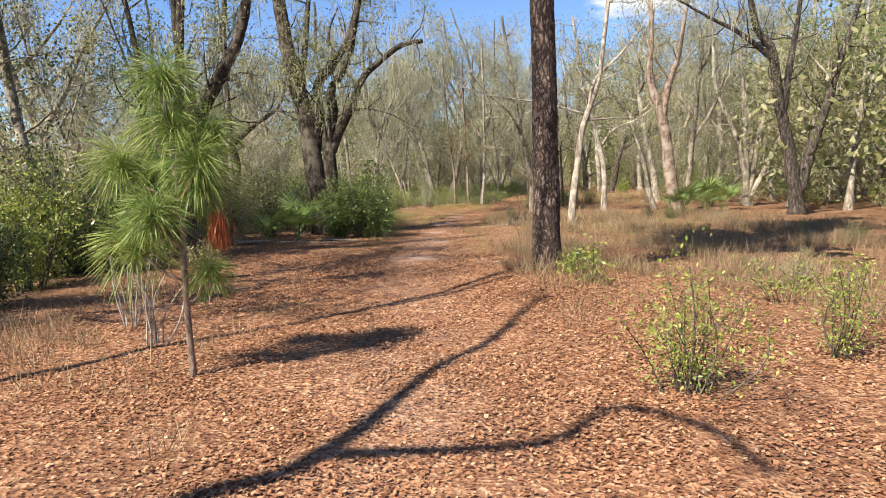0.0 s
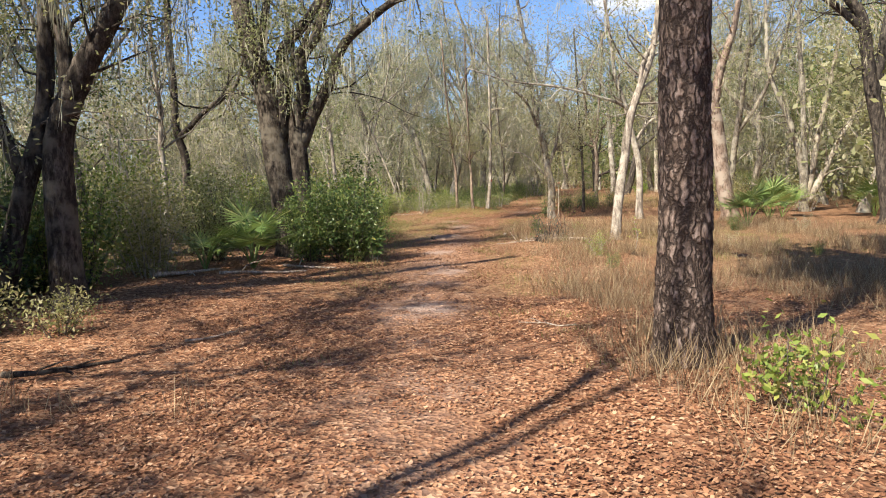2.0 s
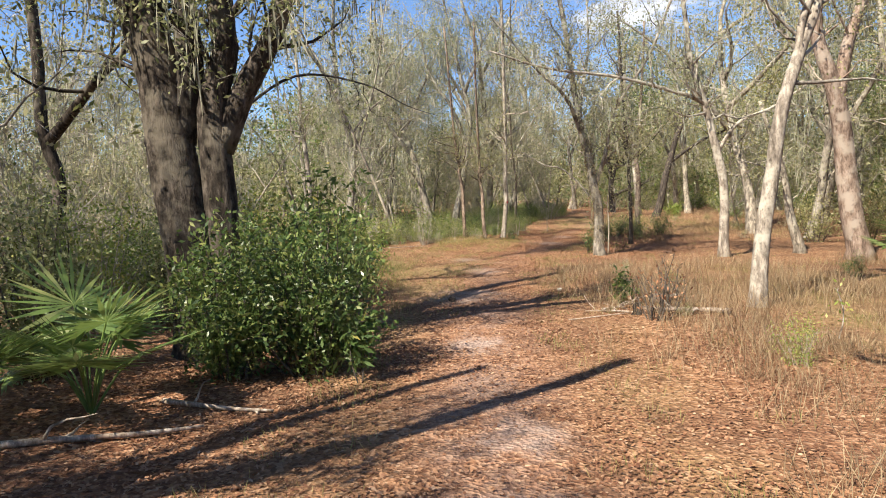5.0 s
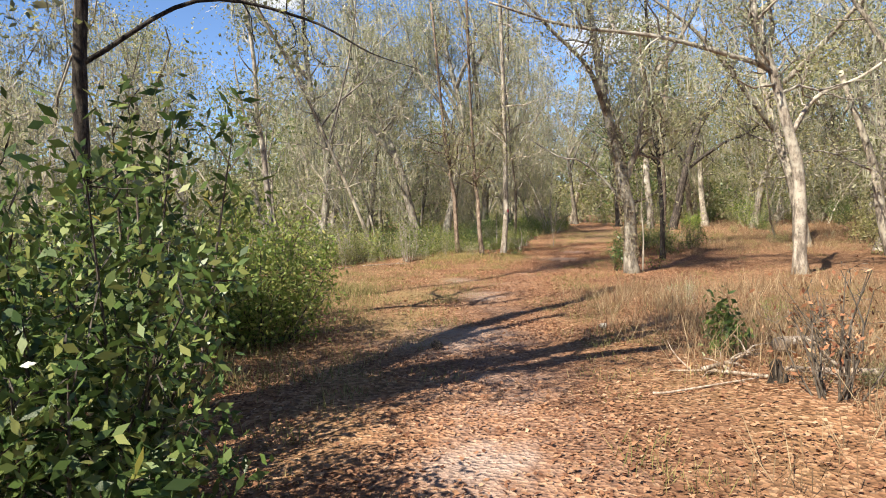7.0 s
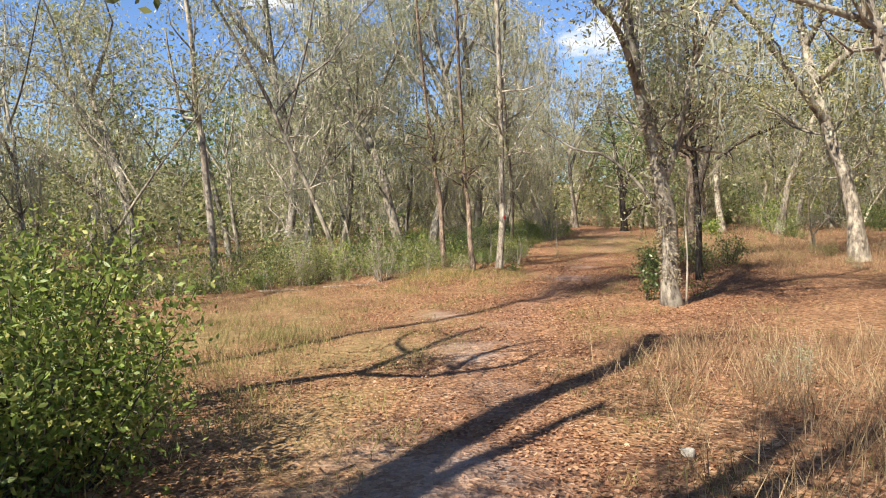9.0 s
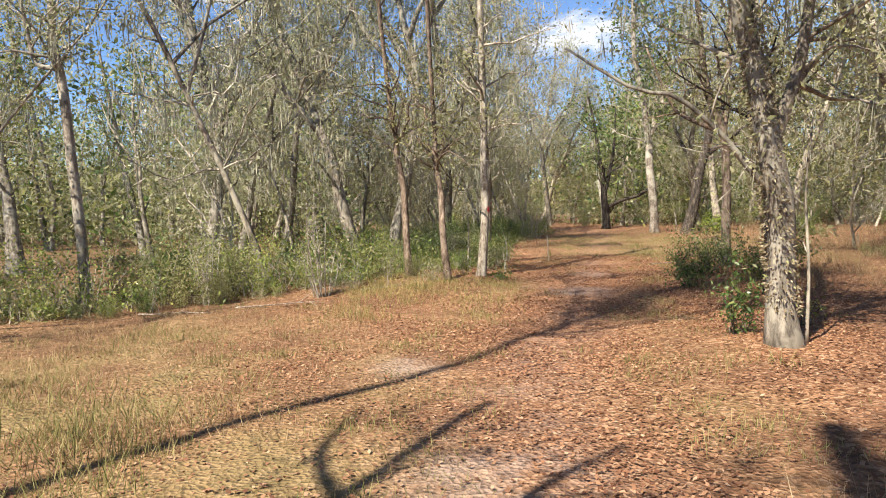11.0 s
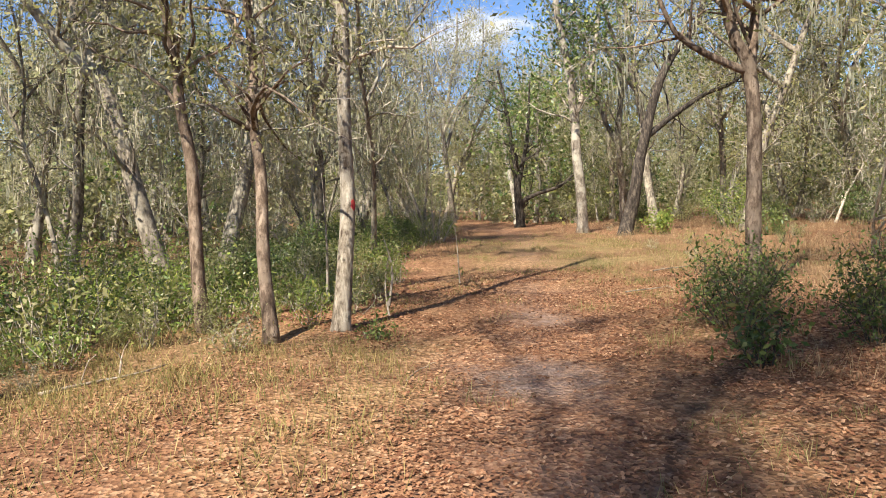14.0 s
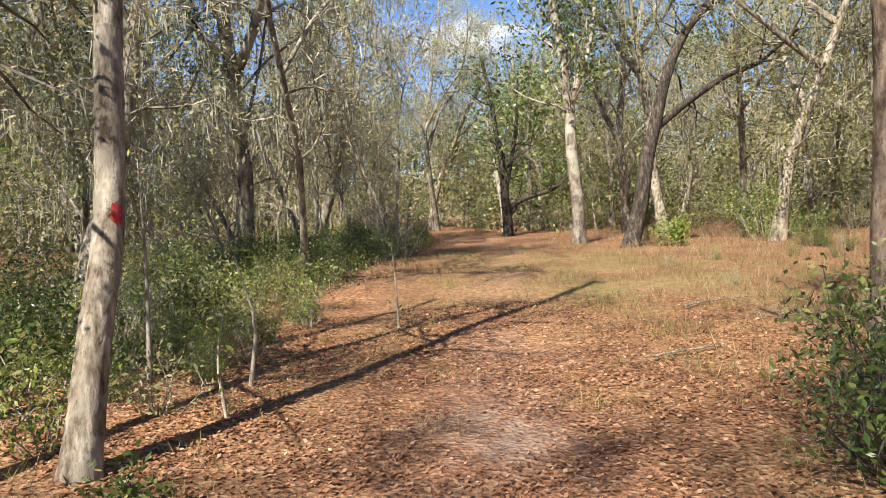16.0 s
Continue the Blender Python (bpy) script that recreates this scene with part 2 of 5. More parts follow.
def part(name, geo, material, parent, label="", smooth=False, kind=""):
    me = geo.mesh(name, material, smooth)
    if me is None:
        return None
    ob = new(name, me)
    ob.parent = parent
    return tagged(ob, label, kind=kind)


def thing(name, x, y, label, category, group="", z=None):
    ob = new(name)
    ob.location = (x, y, float(gz(x, y)) if z is None else z)
    return tagged(ob, label, category, group)


def unit(v):
    v = np.asarray(v, float)
    return v / (np.linalg.norm(v, axis=-1, keepdims=True) + 1e-9)


def spline(points, n):
    """A smooth line of n points through a few."""
    p = np.asarray(points, float)
    q = np.vstack([2 * p[0] - p[1], p, 2 * p[-1] - p[-2]])
    out = []
    for s in np.linspace(0, len(p) - 1 - 1e-6, n):
        i, t = int(s), s - int(s)
        a, b, c, d = q[i], q[i + 1], q[i + 2], q[i + 3]
        out.append(0.5 * (2 * b + (c - a) * t + (2 * a - 5 * b + 4 * c - d) * t * t + (3 * b - a - 3 * c + d) * t ** 3))
    return np.array(out)


def wander(start, way, length, n, rng, bend=0.25, rise=0.0):
    """A line that wanders as a branch does."""
    p, d, out = np.array(start, float), unit(way), [np.array(start, float)]
    for _ in range(n - 1):
        d = unit(d + rng.normal(0, bend, 3) + np.array([0, 0, rise]))
        p = p + d * length / (n - 1)
        out.append(p)
    return np.array(out)


def leaves_about(geo, points, count, spread, size, rng, slim=0.4, droop=0.0):
    """count leaves about each point."""
    if not len(points):
        return
    c = np.repeat(np.asarray(points, float), count, 0)
    c = c + rng.normal(0, 1, c.shape) * spread
    a = unit(rng.normal(0, 1, c.shape) + np.array([0, 0, -droop]))
    b = unit(np.cross(a, rng.normal(0, 1, c.shape)))
    s = size * rng.uniform(0.6, 1.35, (len(c), 1))
    geo.blades(c, a * s, b * s * slim)


def bark_relief(me, plate_w, plate_h, depth, seed):
    """Pushes a trunk's skin out into plates with furrows between them."""
    n = len(me.vertices)
    co = np.empty(n * 3, np.float32)
    me.vertices.foreach_get("co", co)
    no = np.empty(n * 3, np.float32)
    me.vertices.foreach_get("normal", no)
    co, no = co.reshape(-1, 3).astype(float), no.reshape(-1, 3)
    push = np.empty(n)
    for i, (x, y, z) in enumerate(co):
        d, _ = noise.voronoi(Vector((x / plate_w + seed, y / plate_w, z / plate_h)))
        push[i] = min(1.0, (d[1] - d[0]) * 3.0) + 0.35 * noise.noise(Vector((x * 30, y * 30, z * 18)))
    co += no * (push * depth)[:, None]
    me.vertices.foreach_set("co", co.astype(np.float32).ravel())
    me.update()


def tree(name, x, y, stems, label, wood, leaf, seed, twig=None, branches=14, branch_len=1.8, twigs=7, leaves=9, leaf_size=0.036,
         spread=0.14, start=0.4, moss=0.0, rise=0.06, sides=10, category="tree", group="", relief=None):
    """stems: (points from the base, first radius, last radius); the first is the trunk, the others its limbs."""
    rng = np.random.default_rng(seed)
    ob = thing(name, x, y, label, category, group)
    near = sides > 7
    fine, tw, cr, ms = Geo(), Geo(), Geo(), Geo()
    tips = []
    for k, (pts, r0, r1) in enumerate(stems):
        total = float(np.linalg.norm(np.diff(np.asarray(pts, float), axis=0), axis=1).sum())
        n = max(8, int(total * (16 if relief and k == 0 else 5))) if near else max(6, int(total * 1.2))
        line = spline(pts, n)
        u = np.linspace(0, 1, n)
        line[1:-1] += (0.04 if relief else 0.25) * min(r0, 0.15) * np.stack([np.sin(u * total * 2.1 + seed), np.cos(u * total * 1.7 + seed), 0 * u], 1)[1:-1]
        rad = r0 + (r1 - r0) * u
        if k == 0:
            line[0, 2] -= 0.15
            rad = rad + 0.6 * r0 * np.exp(-(line[:, 2] - line[0, 2]) / 0.2)
        g = Geo()
        g.tube(line, rad, sides, 0.06 if near and not (relief and k == 0) else 0.03, rng)
        o = part("trunk" if k == 0 else "limb", g, wood, ob, smooth=True)
        if relief and k == 0:
            bark_relief(o.data, *relief, seed)
        share = max(2, int(branches * total / 6))
        for _ in range(share):
            s = rng.uniform(start if k == 0 else 0.2, 1.0)
            i = min(n - 2, int(s * (n - 1)))
            t = unit(line[i + 1] - line[i])
            out = unit(np.cross(t, rng.normal(0, 1, 3)))
            way = unit(out + 0.45 * t + np.array([0, 0, 0.2]))
            length = branch_len * rng.uniform(0.5, 1.25) * (1.15 - 0.5 * s)
            br = wander(line[i], way, length, 6, rng, 0.3, rise)
            if ((br[:, 2] < 2.7) & (trail_distance(x + br[:, 0], y + br[:, 1]) < 1.5)).any():
                continue
            rb = min(0.5 * rad[i], 0.01 + 0.013 * length)
            if near:
                g = Geo()
                g.tube(br, np.linspace(rb, 0.005, 6), 5)
                part("branch", g, wood, ob)
            else:
                fine.tube(br, np.linspace(rb, 0.007, 6), 3)
            for j in range(2, 6):
                for _ in range(max(1, twigs // 4 + (rng.random() < (twigs % 4) / 4))):
                    w2 = wander(br[j], unit(br[j] - br[j - 1]) + rng.normal(0, 0.8, 3), length * rng.uniform(0.25, 0.55), 3, rng, 0.4, rise)
                    tips += [w2[0], w2[1], w2[2]]
    tips = np.array(tips).reshape(-1, 3, 3) if tips else np.zeros((0, 3, 3))
    if len(tips):
        wide = 0.005 if near else 0.011
        for a, b in ((0, 1), (1, 2)):
            p, q = tips[:, a], tips[:, b]
            d = q - p
            tw.blades((p + q) / 2, d * 0.56, unit(np.cross(d, rng.normal(0, 1, d.shape))) * wide)
    ends = tips[:, 1:].reshape(-1, 3)
    if len(ends) and near:
        ends = ends[~((ends[:, 2] < 2.9) & (trail_distance(x + ends[:, 0], y + ends[:, 1]) < 1.7))]
    if leaves:
        leaves_about(cr, ends, leaves, spread, leaf_size, rng, 0.42)
    if moss and len(ends):
        pick = ends[rng.random(len(ends)) < moss]
        m_ = 6
        c = np.repeat(pick, m_, 0) + rng.normal(0, 0.05, (len(pick) * m_, 3))
        drop = rng.uniform(0.06, 0.3, (len(c), 1)) * np.array([[0, 0, -1.0]]) + rng.normal(0, 0.025, c.shape)
        ms.blades(c + drop, drop, unit(rng.normal(0, 1, c.shape)) * 0.012)
    part("branchwork", fine, wood, ob, kind="stuff")
    part("twigwork", tw, twig or M_TWIG, ob, kind="stuff")
    if leaves:
        part("crown", cr, leaf, ob, kind="stuff")
    if moss:
        part("hanging_moss", ms, M_MOSS, ob, "grey hanging spanish moss", kind="stuff")
    return ob


def rough_stems(seed, height, r, lean=0.1, forks=2, fork_at=0.35, open_=0.5):
    """A trunk that wanders upwards and throws out some limbs."""
    rng = np.random.default_rng(seed)
    d = np.array([rng.normal(0, lean), rng.normal(0, lean), 1.0])
    pts = [np.zeros(3)]
    for i in range(5):
        d = unit(d + np.array([rng.normal(0, lean * 0.7), rng.normal(0, lean * 0.7), 0.12]))
        pts.append(pts[-1] + d * height / 5)
    pts = np.array(pts)
    stems = [(pts, r, r * 0.25)]
    for k in range(forks):
        s = min(0.85, fork_at + 0.13 * k + rng.uniform(0, 0.08))
        p = spline(pts, 40)[int(s * 39)]
        a = rng.uniform(0, 6.28)
        w = np.array([math.cos(a) * open_, math.sin(a) * open_, 0.8])
        l2 = height * (1 - s) * rng.uniform(0.7, 1.05)
        q = [p]
        for i in range(4):
            w = unit(w + np.array([rng.normal(0, 0.22), rng.normal(0, 0.22), 0.1]))
            q.append(q[-1] + w * l2 / 4)
        stems.append((np.array(q), r * (0.72 - 0.35 * s), r * 0.12))
    return stems


def shrub(name, x, y, height, width, label, leaf, seed, stems=9, leaves=4, leaf_size=0.04, slim=0.42, wood=None, group="", bare=0.0, spread=0.07,
          category="shrub", near=True, side=2, thick=1.0, hollow=0.1):
    """Stems that rise and spread, side twigs on them, leaves about the twigs."""
    rng = np.random.default_rng(seed)
    ob = thing(name, x, y, label, category, group)
    st, tw, cr, tips = Geo(), Geo(), Geo(), []
    for _ in range(stems):
        a = rng.uniform(0, 6.28)
        r = 0.5 * width * math.sqrt(rng.uniform(0, 1))
        h = height * rng.uniform(0.5, 1.0) * (1.05 - 0.35 * (2 * r / width) ** 2)
        x0, y0 = 0.3 * r * math.cos(a), 0.3 * r * math.sin(a)
        z0 = float(gz(x + x0, y + y0)) - ob.location.z if near else 0
        top = np.array([r * math.cos(a), r * math.sin(a), h])
        line = spline([(x0, y0, z0 - 0.06), (0.6 * top[0] + rng.normal(0, 0.06), 0.6 * top[1] + rng.normal(0, 0.06), 0.5 * h), top], 6)
        rs = np.linspace((0.005 + 0.005 * height) * thick, 0.003, 6)
        if near:
            g = Geo()
            g.tube(line, rs, 5)
            part("stem", g, wood or M_TWIG_DARK, ob)
        else:
            st.tube(line, rs, 3)
        for i in range(1, 6):
            for _ in range(side):
                w = wander(line[i], unit(rng.normal(0, 1, 3) + np.array([0, 0, 0.4])), 0.28 * width * rng.uniform(0.4, 1.0), 4, rng, 0.3, 0.05)
                d = np.diff(w, axis=0)
                tw.blades((w[1:] + w[:-1]) / 2, d * 0.56, unit(np.cross(d, rng.normal(0, 1, d.shape))) * 0.004 * thick)
                if rng.random() > bare and line[i][2] > hollow * height:
                    tips += [w[1], w[2], w[3]]
    if leaves and tips:
        leaves_about(cr, np.array(tips), leaves, spread, leaf_size, rng, slim)
    part("stemwork", st, wood or M_TWIG_DARK, ob, kind="stuff")
    part("twigwork", tw, wood or M_TWIG_DARK, ob, kind="stuff")
    if leaves:
        part("foliage", cr, leaf, ob, kind="stuff")
    return ob


def palmetto(x, y, size, seed, fans=9, group=""):
    rng = np.random.default_rng(seed)
    ob = thing("saw_palmetto", x, y, "green saw palmetto with fan-shaped fronds in the undergrowth", "palmetto", group)
    for _ in range(fans):
        a = rng.uniform(0, 6.28)
        d = np.array([math.cos(a), math.sin(a), 0])
        tilt = rng.uniform(0.6, 1.35)
        ln = size * rng.uniform(0.6, 1.0)
        hub = d * ln * 0.5 * math.cos(tilt) + np.array([0, 0, ln * math.sin(tilt) * 0.75])
        g = Geo()
        g.tube(spline([(0, 0, -0.03), hub * 0.55 + np.array([0, 0, 0.06]), hub], 5), np.linspace(0.012, 0.007, 5), 4)
        fwd = unit(d * math.cos(tilt * 0.7) + np.array([0, 0, math.sin(tilt * 0.7)]))
        side = unit(np.cross(fwd, (0, 0, 1.0)))
        ang = np.linspace(-1.9, 1.9, 23) + rng.normal(0, 0.03, 23)
        way = unit(np.cos(ang)[:, None] * fwd + np.sin(ang)[:, None] * side + np.array([0, 0, -0.12]))
        bl = ln * 0.27 * rng.uniform(0.85, 1.1, (23, 1)) * (1 - 0.12 * np.abs(ang[:, None]))
        nrm = np.cross(fwd, side)
        g.blades(hub + way * bl, way * bl, unit(np.cross(way, nrm)) * 0.014 * size + rng.normal(0, 0.003, (23, 3)))
        part("frond", g, M_PALM, ob)
    return ob


# ---- ground ----
def axis(lo, hi, a, b, step):
    """Fine between a and b, ever wider out to lo and hi."""
    mid = list(np.arange(a, b, step))
    out, s, up, dn = [], step, [b], [a - step]
    while up[-1] < hi:
        s *= 1.17
        up.append(up[-1] + s)
    s = step
    while dn[-1] > lo:
        s *= 1.17
        dn.append(dn[-1] - s)
    return np.array(dn[::-1] + mid + up)


gx, gy = axis(-900, 900, -6, 10, 0.25), axis(-900, 900, -1, 46, 0.25)
GX, GY = np.meshgrid(gx, gy, indexing="ij")
rngg = np.random.default_rng(5)
GZ = gz(GX, GY) + np.where((np.abs(GX) < 20) & (np.abs(GY - 20) < 45), rngg.normal(0, 0.008, GX.shape), 0)
ni, nj = np.meshgrid(np.arange(len(gx) - 1), np.arange(len(gy) - 1), indexing="ij")
idx = (ni * len(gy) + nj).ravel()
quads = np.stack([idx, idx + len(gy), idx + len(gy) + 1, idx + 1], 1)

m, nt, ns, ln, bsdf = nodes_of("forest_floor")
tc = ns.new("ShaderNodeTexCoord")
vor = ns.new("ShaderNodeTexVoronoi")
vor.inputs["Scale"].default_value = 27
warp = noise_node(nt, 9, 3)
vadd = mix_rgb(nt, 0.06, tc.outputs["Object"], warp.outputs["Color"], "ADD")
ln.new(vadd, vor.inputs["Vector"])
sep = ns.new("ShaderNodeSeparateColor")
ln.new(vor.outputs["Color"], sep.inputs[0])
litter = ramp(nt, sep.outputs[0], [(0, (0.1, 0.045, 0.027)), (0.35, (0.22, 0.103, 0.057)), (0.7, (0.35, 0.18, 0.1)), (1, (0.5, 0.31, 0.195))])
big = noise_node(nt, 0.7, 5, 0.6)
# blotches of darker brown stand for dappled shade and for bare duff
litter = mix_rgb(nt, ramp(nt, big.outputs[0], [(0.42, (0, 0, 0)), (0.62, (0.8, 0.8, 0.8))]), litter, mix_rgb(nt, 0.7, litter, (0.125, 0.064, 0.041)))
sandn = noise_node(nt, 40, 6, 0.7)
sandc = ramp(nt, sandn.outputs[0], [(0.3, (0.27, 0.19, 0.155)), (0.55, (0.38, 0.285, 0.24)), (0.75, (0.5, 0.4, 0.35))])
at = ns.new("ShaderNodeAttribute")
at.attribute_name = "sand"
patch = noise_node(nt, 1.6, 6, 0.7)
mul = ns.new("ShaderNodeMath")
mul.operation = "MULTIPLY"
ln.new(at.outputs["Fac"], mul.inputs[0])
ln.new(ramp(nt, patch.outputs[0], [(0.4, (0.1, 0.1, 0.1)), (0.62, (1, 1, 1))]), mul.inputs[1])
col = mix_rgb(nt, mul.outputs[0], litter, sandc)
at2 = ns.new("ShaderNodeAttribute")
at2.attribute_name = "turf"
gn = noise_node(nt, 5, 6, 0.7)
turfc = ramp(nt, gn.outputs[0], [(0.3, (0.12, 0.1, 0.045)), (0.5, (0.225, 0.17, 0.08)), (0.7, (0.35, 0.25, 0.135))])
tm = ns.new("ShaderNodeMath")
tm.operation = "MULTIPLY"
ln.new(at2.outputs["Fac"], tm.inputs[0])
ln.new(ramp(nt, big.outputs[0], [(0.38, (1, 1, 1)), (0.6, (0.25, 0.25, 0.25))]), tm.inputs[1])
col = mix_rgb(nt, tm.outputs[0], col, turfc)
at3 = ns.new("ShaderNodeAttribute")
at3.attribute_name = "wood"
# leaf mould off the trail, its colour darkened also for shadowed ground
mould_and_shade = ramp(nt, gn.outputs[0], [(0.3, (0.05, 0.04, 0.022)), (0.5, (0.12, 0.085, 0.045)), (0.7, (0.22, 0.145, 0.08))])
wm = ns.new("ShaderNodeMath")
wm.operation = "MULTIPLY"
ln.new(at3.outputs["Fac"], wm.inputs[0])
ln.new(ramp(nt, patch.outputs[0], [(0.35, (0.45, 0.45, 0.45)), (0.6, (1, 1, 1))]), wm.inputs[1])
col = mix_rgb(nt, wm.outputs[0], col, mould_and_shade)
ln.new(col, bsdf.inputs["Base Color"])
bsdf.inputs["Roughness"].default_value = 0.95
bsdf.inputs["Specular IOR Level"].default_value = 0.1
bump(nt, bsdf, vor.outputs["Distance"], 0.8, 0.03)
M_FLOOR = m

me = mesh_np("ground", np.stack([GX, GY, GZ], -1).reshape(-1, 3), quads, M_FLOOR, True)
D = trail_distance(GX, GY)
SANDS = ((-0.55, 13.3, 0.5), (-0.2, 19.8, 0.42), (-0.15, 23.7, 0.75), (0.6, 27.6, 0.5), (3.5, 35.6, 0.55), (0.3, 30.6, 0.3), (-0.2, 16.5, 0.4), (4.4, 37.8, 0.4))


def sand_amount(x, y):
    """Where the trail is worn down to bare sand."""
    a = (0.28 + 0.3 * np.exp(-((y - 18) / 7.0) ** 2)) * np.exp(-(trail_distance(x, y) / 0.55) ** 2)
    for sx, sy, sr in SANDS:
        a = np.maximum(a, 1.25 * np.exp(-((x - sx) / sr) ** 2 - ((y - sy) / (1.3 * sr)) ** 2))
    return np.clip(a, 0, 1)


sand_at = sand_amount(GX, GY)
wood_at = np.clip((D - 3.0) / 3.0, 0, 1) * np.clip(0.35 + thicket_depth(GX, GY) / 2, 0.35, 1)


def turf_amount(x, y):
    """Where short half-green grass grows."""
    x, y = np.asarray(x, float), np.asarray(y, float)
    d = trail_distance(x, y)
    a = np.exp(-((x + 2.6) / 2.6) ** 2 - ((y - 30) / 4.8) ** 2)
    b = np.exp(-((d - 1.3) / 0.6) ** 2) * (y > 14) * 0.4
    c = 0.8 * np.exp(-((x - 0.6) / 1.6) ** 2 - ((y - 37.4) / 1.6) ** 2) + np.exp(-((x - 9.5) / 3.5) ** 2 - ((y - 45) / 6.0) ** 2) * 0.9 + 0.7 * np.exp(-((x - 5.5) / 2.5) ** 2 - ((y - 22) / 6) ** 2)
    return np.clip(a + b + c, 0, 1)


for key, arr in (("sand", sand_at), ("turf", turf_amount(GX, GY)), ("wood", wood_at)):
    attr = me.attributes.new(key, "FLOAT", "POINT")
    attr.data.foreach_set("value", arr.astype(np.float32).ravel())
tagged(new("ground", me), "forest floor of orange-brown fallen leaves with a sandy trail", "ground", kind="structure")

# ---- fallen leaves and grass ----
rl = np.random.default_rng(11)


def scatter(count, x0, x1, y0, y1, keep):
    x, y = rl.uniform(x0, x1, count), rl.uniform(y0, y1, count)
    k = rl.random(count) < keep(x, y)
    return x[k], y[k]


def near_line(width):
    return lambda x, y: np.clip(1.15 - trail_distance(x, y) / width, 0, 1) * (1 - 0.92 * sand_amount(x, y) ** 0.7) * (1 - 0.75 * turf_amount(x, y))


def patchy(x, y):
    """Leaves drift together in some places, thin in others, baring floor darkened like dappled shade."""
    n = np.sin(1.9 * x + 0.8 * np.sin(1.3 * y)) * np.sin(1.6 * y + 0.9 * np.sin(1.1 * x)) + 0.5 * np.sin(4.1 * x + 2 * y) * np.sin(3.7 * y - 1.5 * x)
    return np.clip(0.62 + 0.5 * n, 0.15, 1)


def litter_bed(name, count, x0, x1, y0, y1, width, size):
    x, y = scatter(count, x0, x1, y0, y1, lambda a, b: near_line(width)(a, b) * patchy(a, b))
    n = len(x)
    a = rl.uniform(0, 6.28, n)
    tip = rl.normal(0, 0.24, n)
    al = np.stack([np.cos(a), np.sin(a), tip], 1)
    ac = np.stack([-np.sin(a), np.cos(a), rl.normal(0, 0.38, n)], 1)
    s = size * rl.uniform(0.55, 1.3, (n, 1))
    c = np.stack([x, y, gz(x, y) + 0.006 + 0.01 * rl.random(n)], 1)
    g = Geo()
    g.blades(c, al * s, ac * s * rl.uniform(0.42, 0.75, (n, 1)))
    tagged(new(name, g.mesh(name, M_LITTER)), "curled orange-brown oak leaves lying on the forest floor", "fallen leaves", kind="stuff")


litter_bed("fallen_leaves", 430000, -5, 5, 0.5, 14, 5.0, 0.0165)
litter_bed("fallen_leaves", 260000, -4.5, 5, 14, 30, 4.5, 0.0175)
litter_bed("fallen_leaves", 410000, -4, 9, 30, 43, 4.5, 0.0165)


def grass_bed(name, x, y, blades, height, spread, material, label):
    n = len(x) * blades
    px, py = np.repeat(x, blades) + rl.normal(0, spread, n), np.repeat(y, blades) + rl.normal(0, spread, n)
    h = height * rl.uniform(0.4, 1.2, n) * np.repeat(rl.uniform(0.5, 1.2, len(x)), blades)
    lean = rl.normal(0, 0.42, (n, 2)) * h[:, None]
    c = np.stack([px + lean[:, 0] / 2, py + lean[:, 1] / 2, gz(px, py) + h / 2 - 0.01], 1)
    al = np.stack([lean[:, 0], lean[:, 1], h], 1) / 2
    a = rl.uniform(0, 6.28, n)
    ac = np.stack([np.cos(a), np.sin(a), 0 * a], 1) * 0.0024
    g = Geo()
    g.blades(c, al, ac * (1 + h[:, None]))
    tagged(new(name, g.mesh(name, material)), label, "grass", kind="stuff")


def dry_keep(x, y):
    d = trail_distance(x, y)
    side = np.where(x > 0, 1.0, 0.35)
    return np.clip((d - 1.1) / 1.5, 0, 1) * side * np.where(y > 17, 0.7, 1.0) * np.clip(0.3 + 0.9 * np.sin(x * 1.1 + 0.6 * y) * np.cos(0.8 * y - x) + 0.3 * np.sin(2.9 * x - y) * np.sin(2.3 * y), 0.03, 1)


x, y = scatter(5600, 1.0, 11, 6.5, 27, dry_keep)
grass_bed("dry_grass", x, y, 30, 0.3, 0.13, M_GRASS, "dry reddish-brown wiregrass tufts beside the trail")
x, y = scatter(900, -5, -1, 1.5, 10, dry_keep)
grass_bed("dry_grass", x, y, 30, 0.3, 0.1, M_GRASS, "thin dry straw grass beside the trail")
x, y = scatter(11000, -7, 14, 14, 52, lambda x, y: turf_amount(x, y) * np.clip(0.5 + 0.8 * np.sin(2.1 * x + y) * np.sin(1.7 * y - x), 0.12, 1))
grass_bed("turf_grass", x, y, 34, 0.13, 0.12, M_GREENGRASS, "short half-green winter grass along the trail edge")
x, y = scatter(1500, 5, 20, 34, 58, lambda x, y: np.clip((trail_distance(x, y) - 1.2) / 2, 0, 0.8))
grass_bed("dry_grass", x, y, 30, 0.3, 0.12, M_GRASS, "dry golden grass under open oaks")

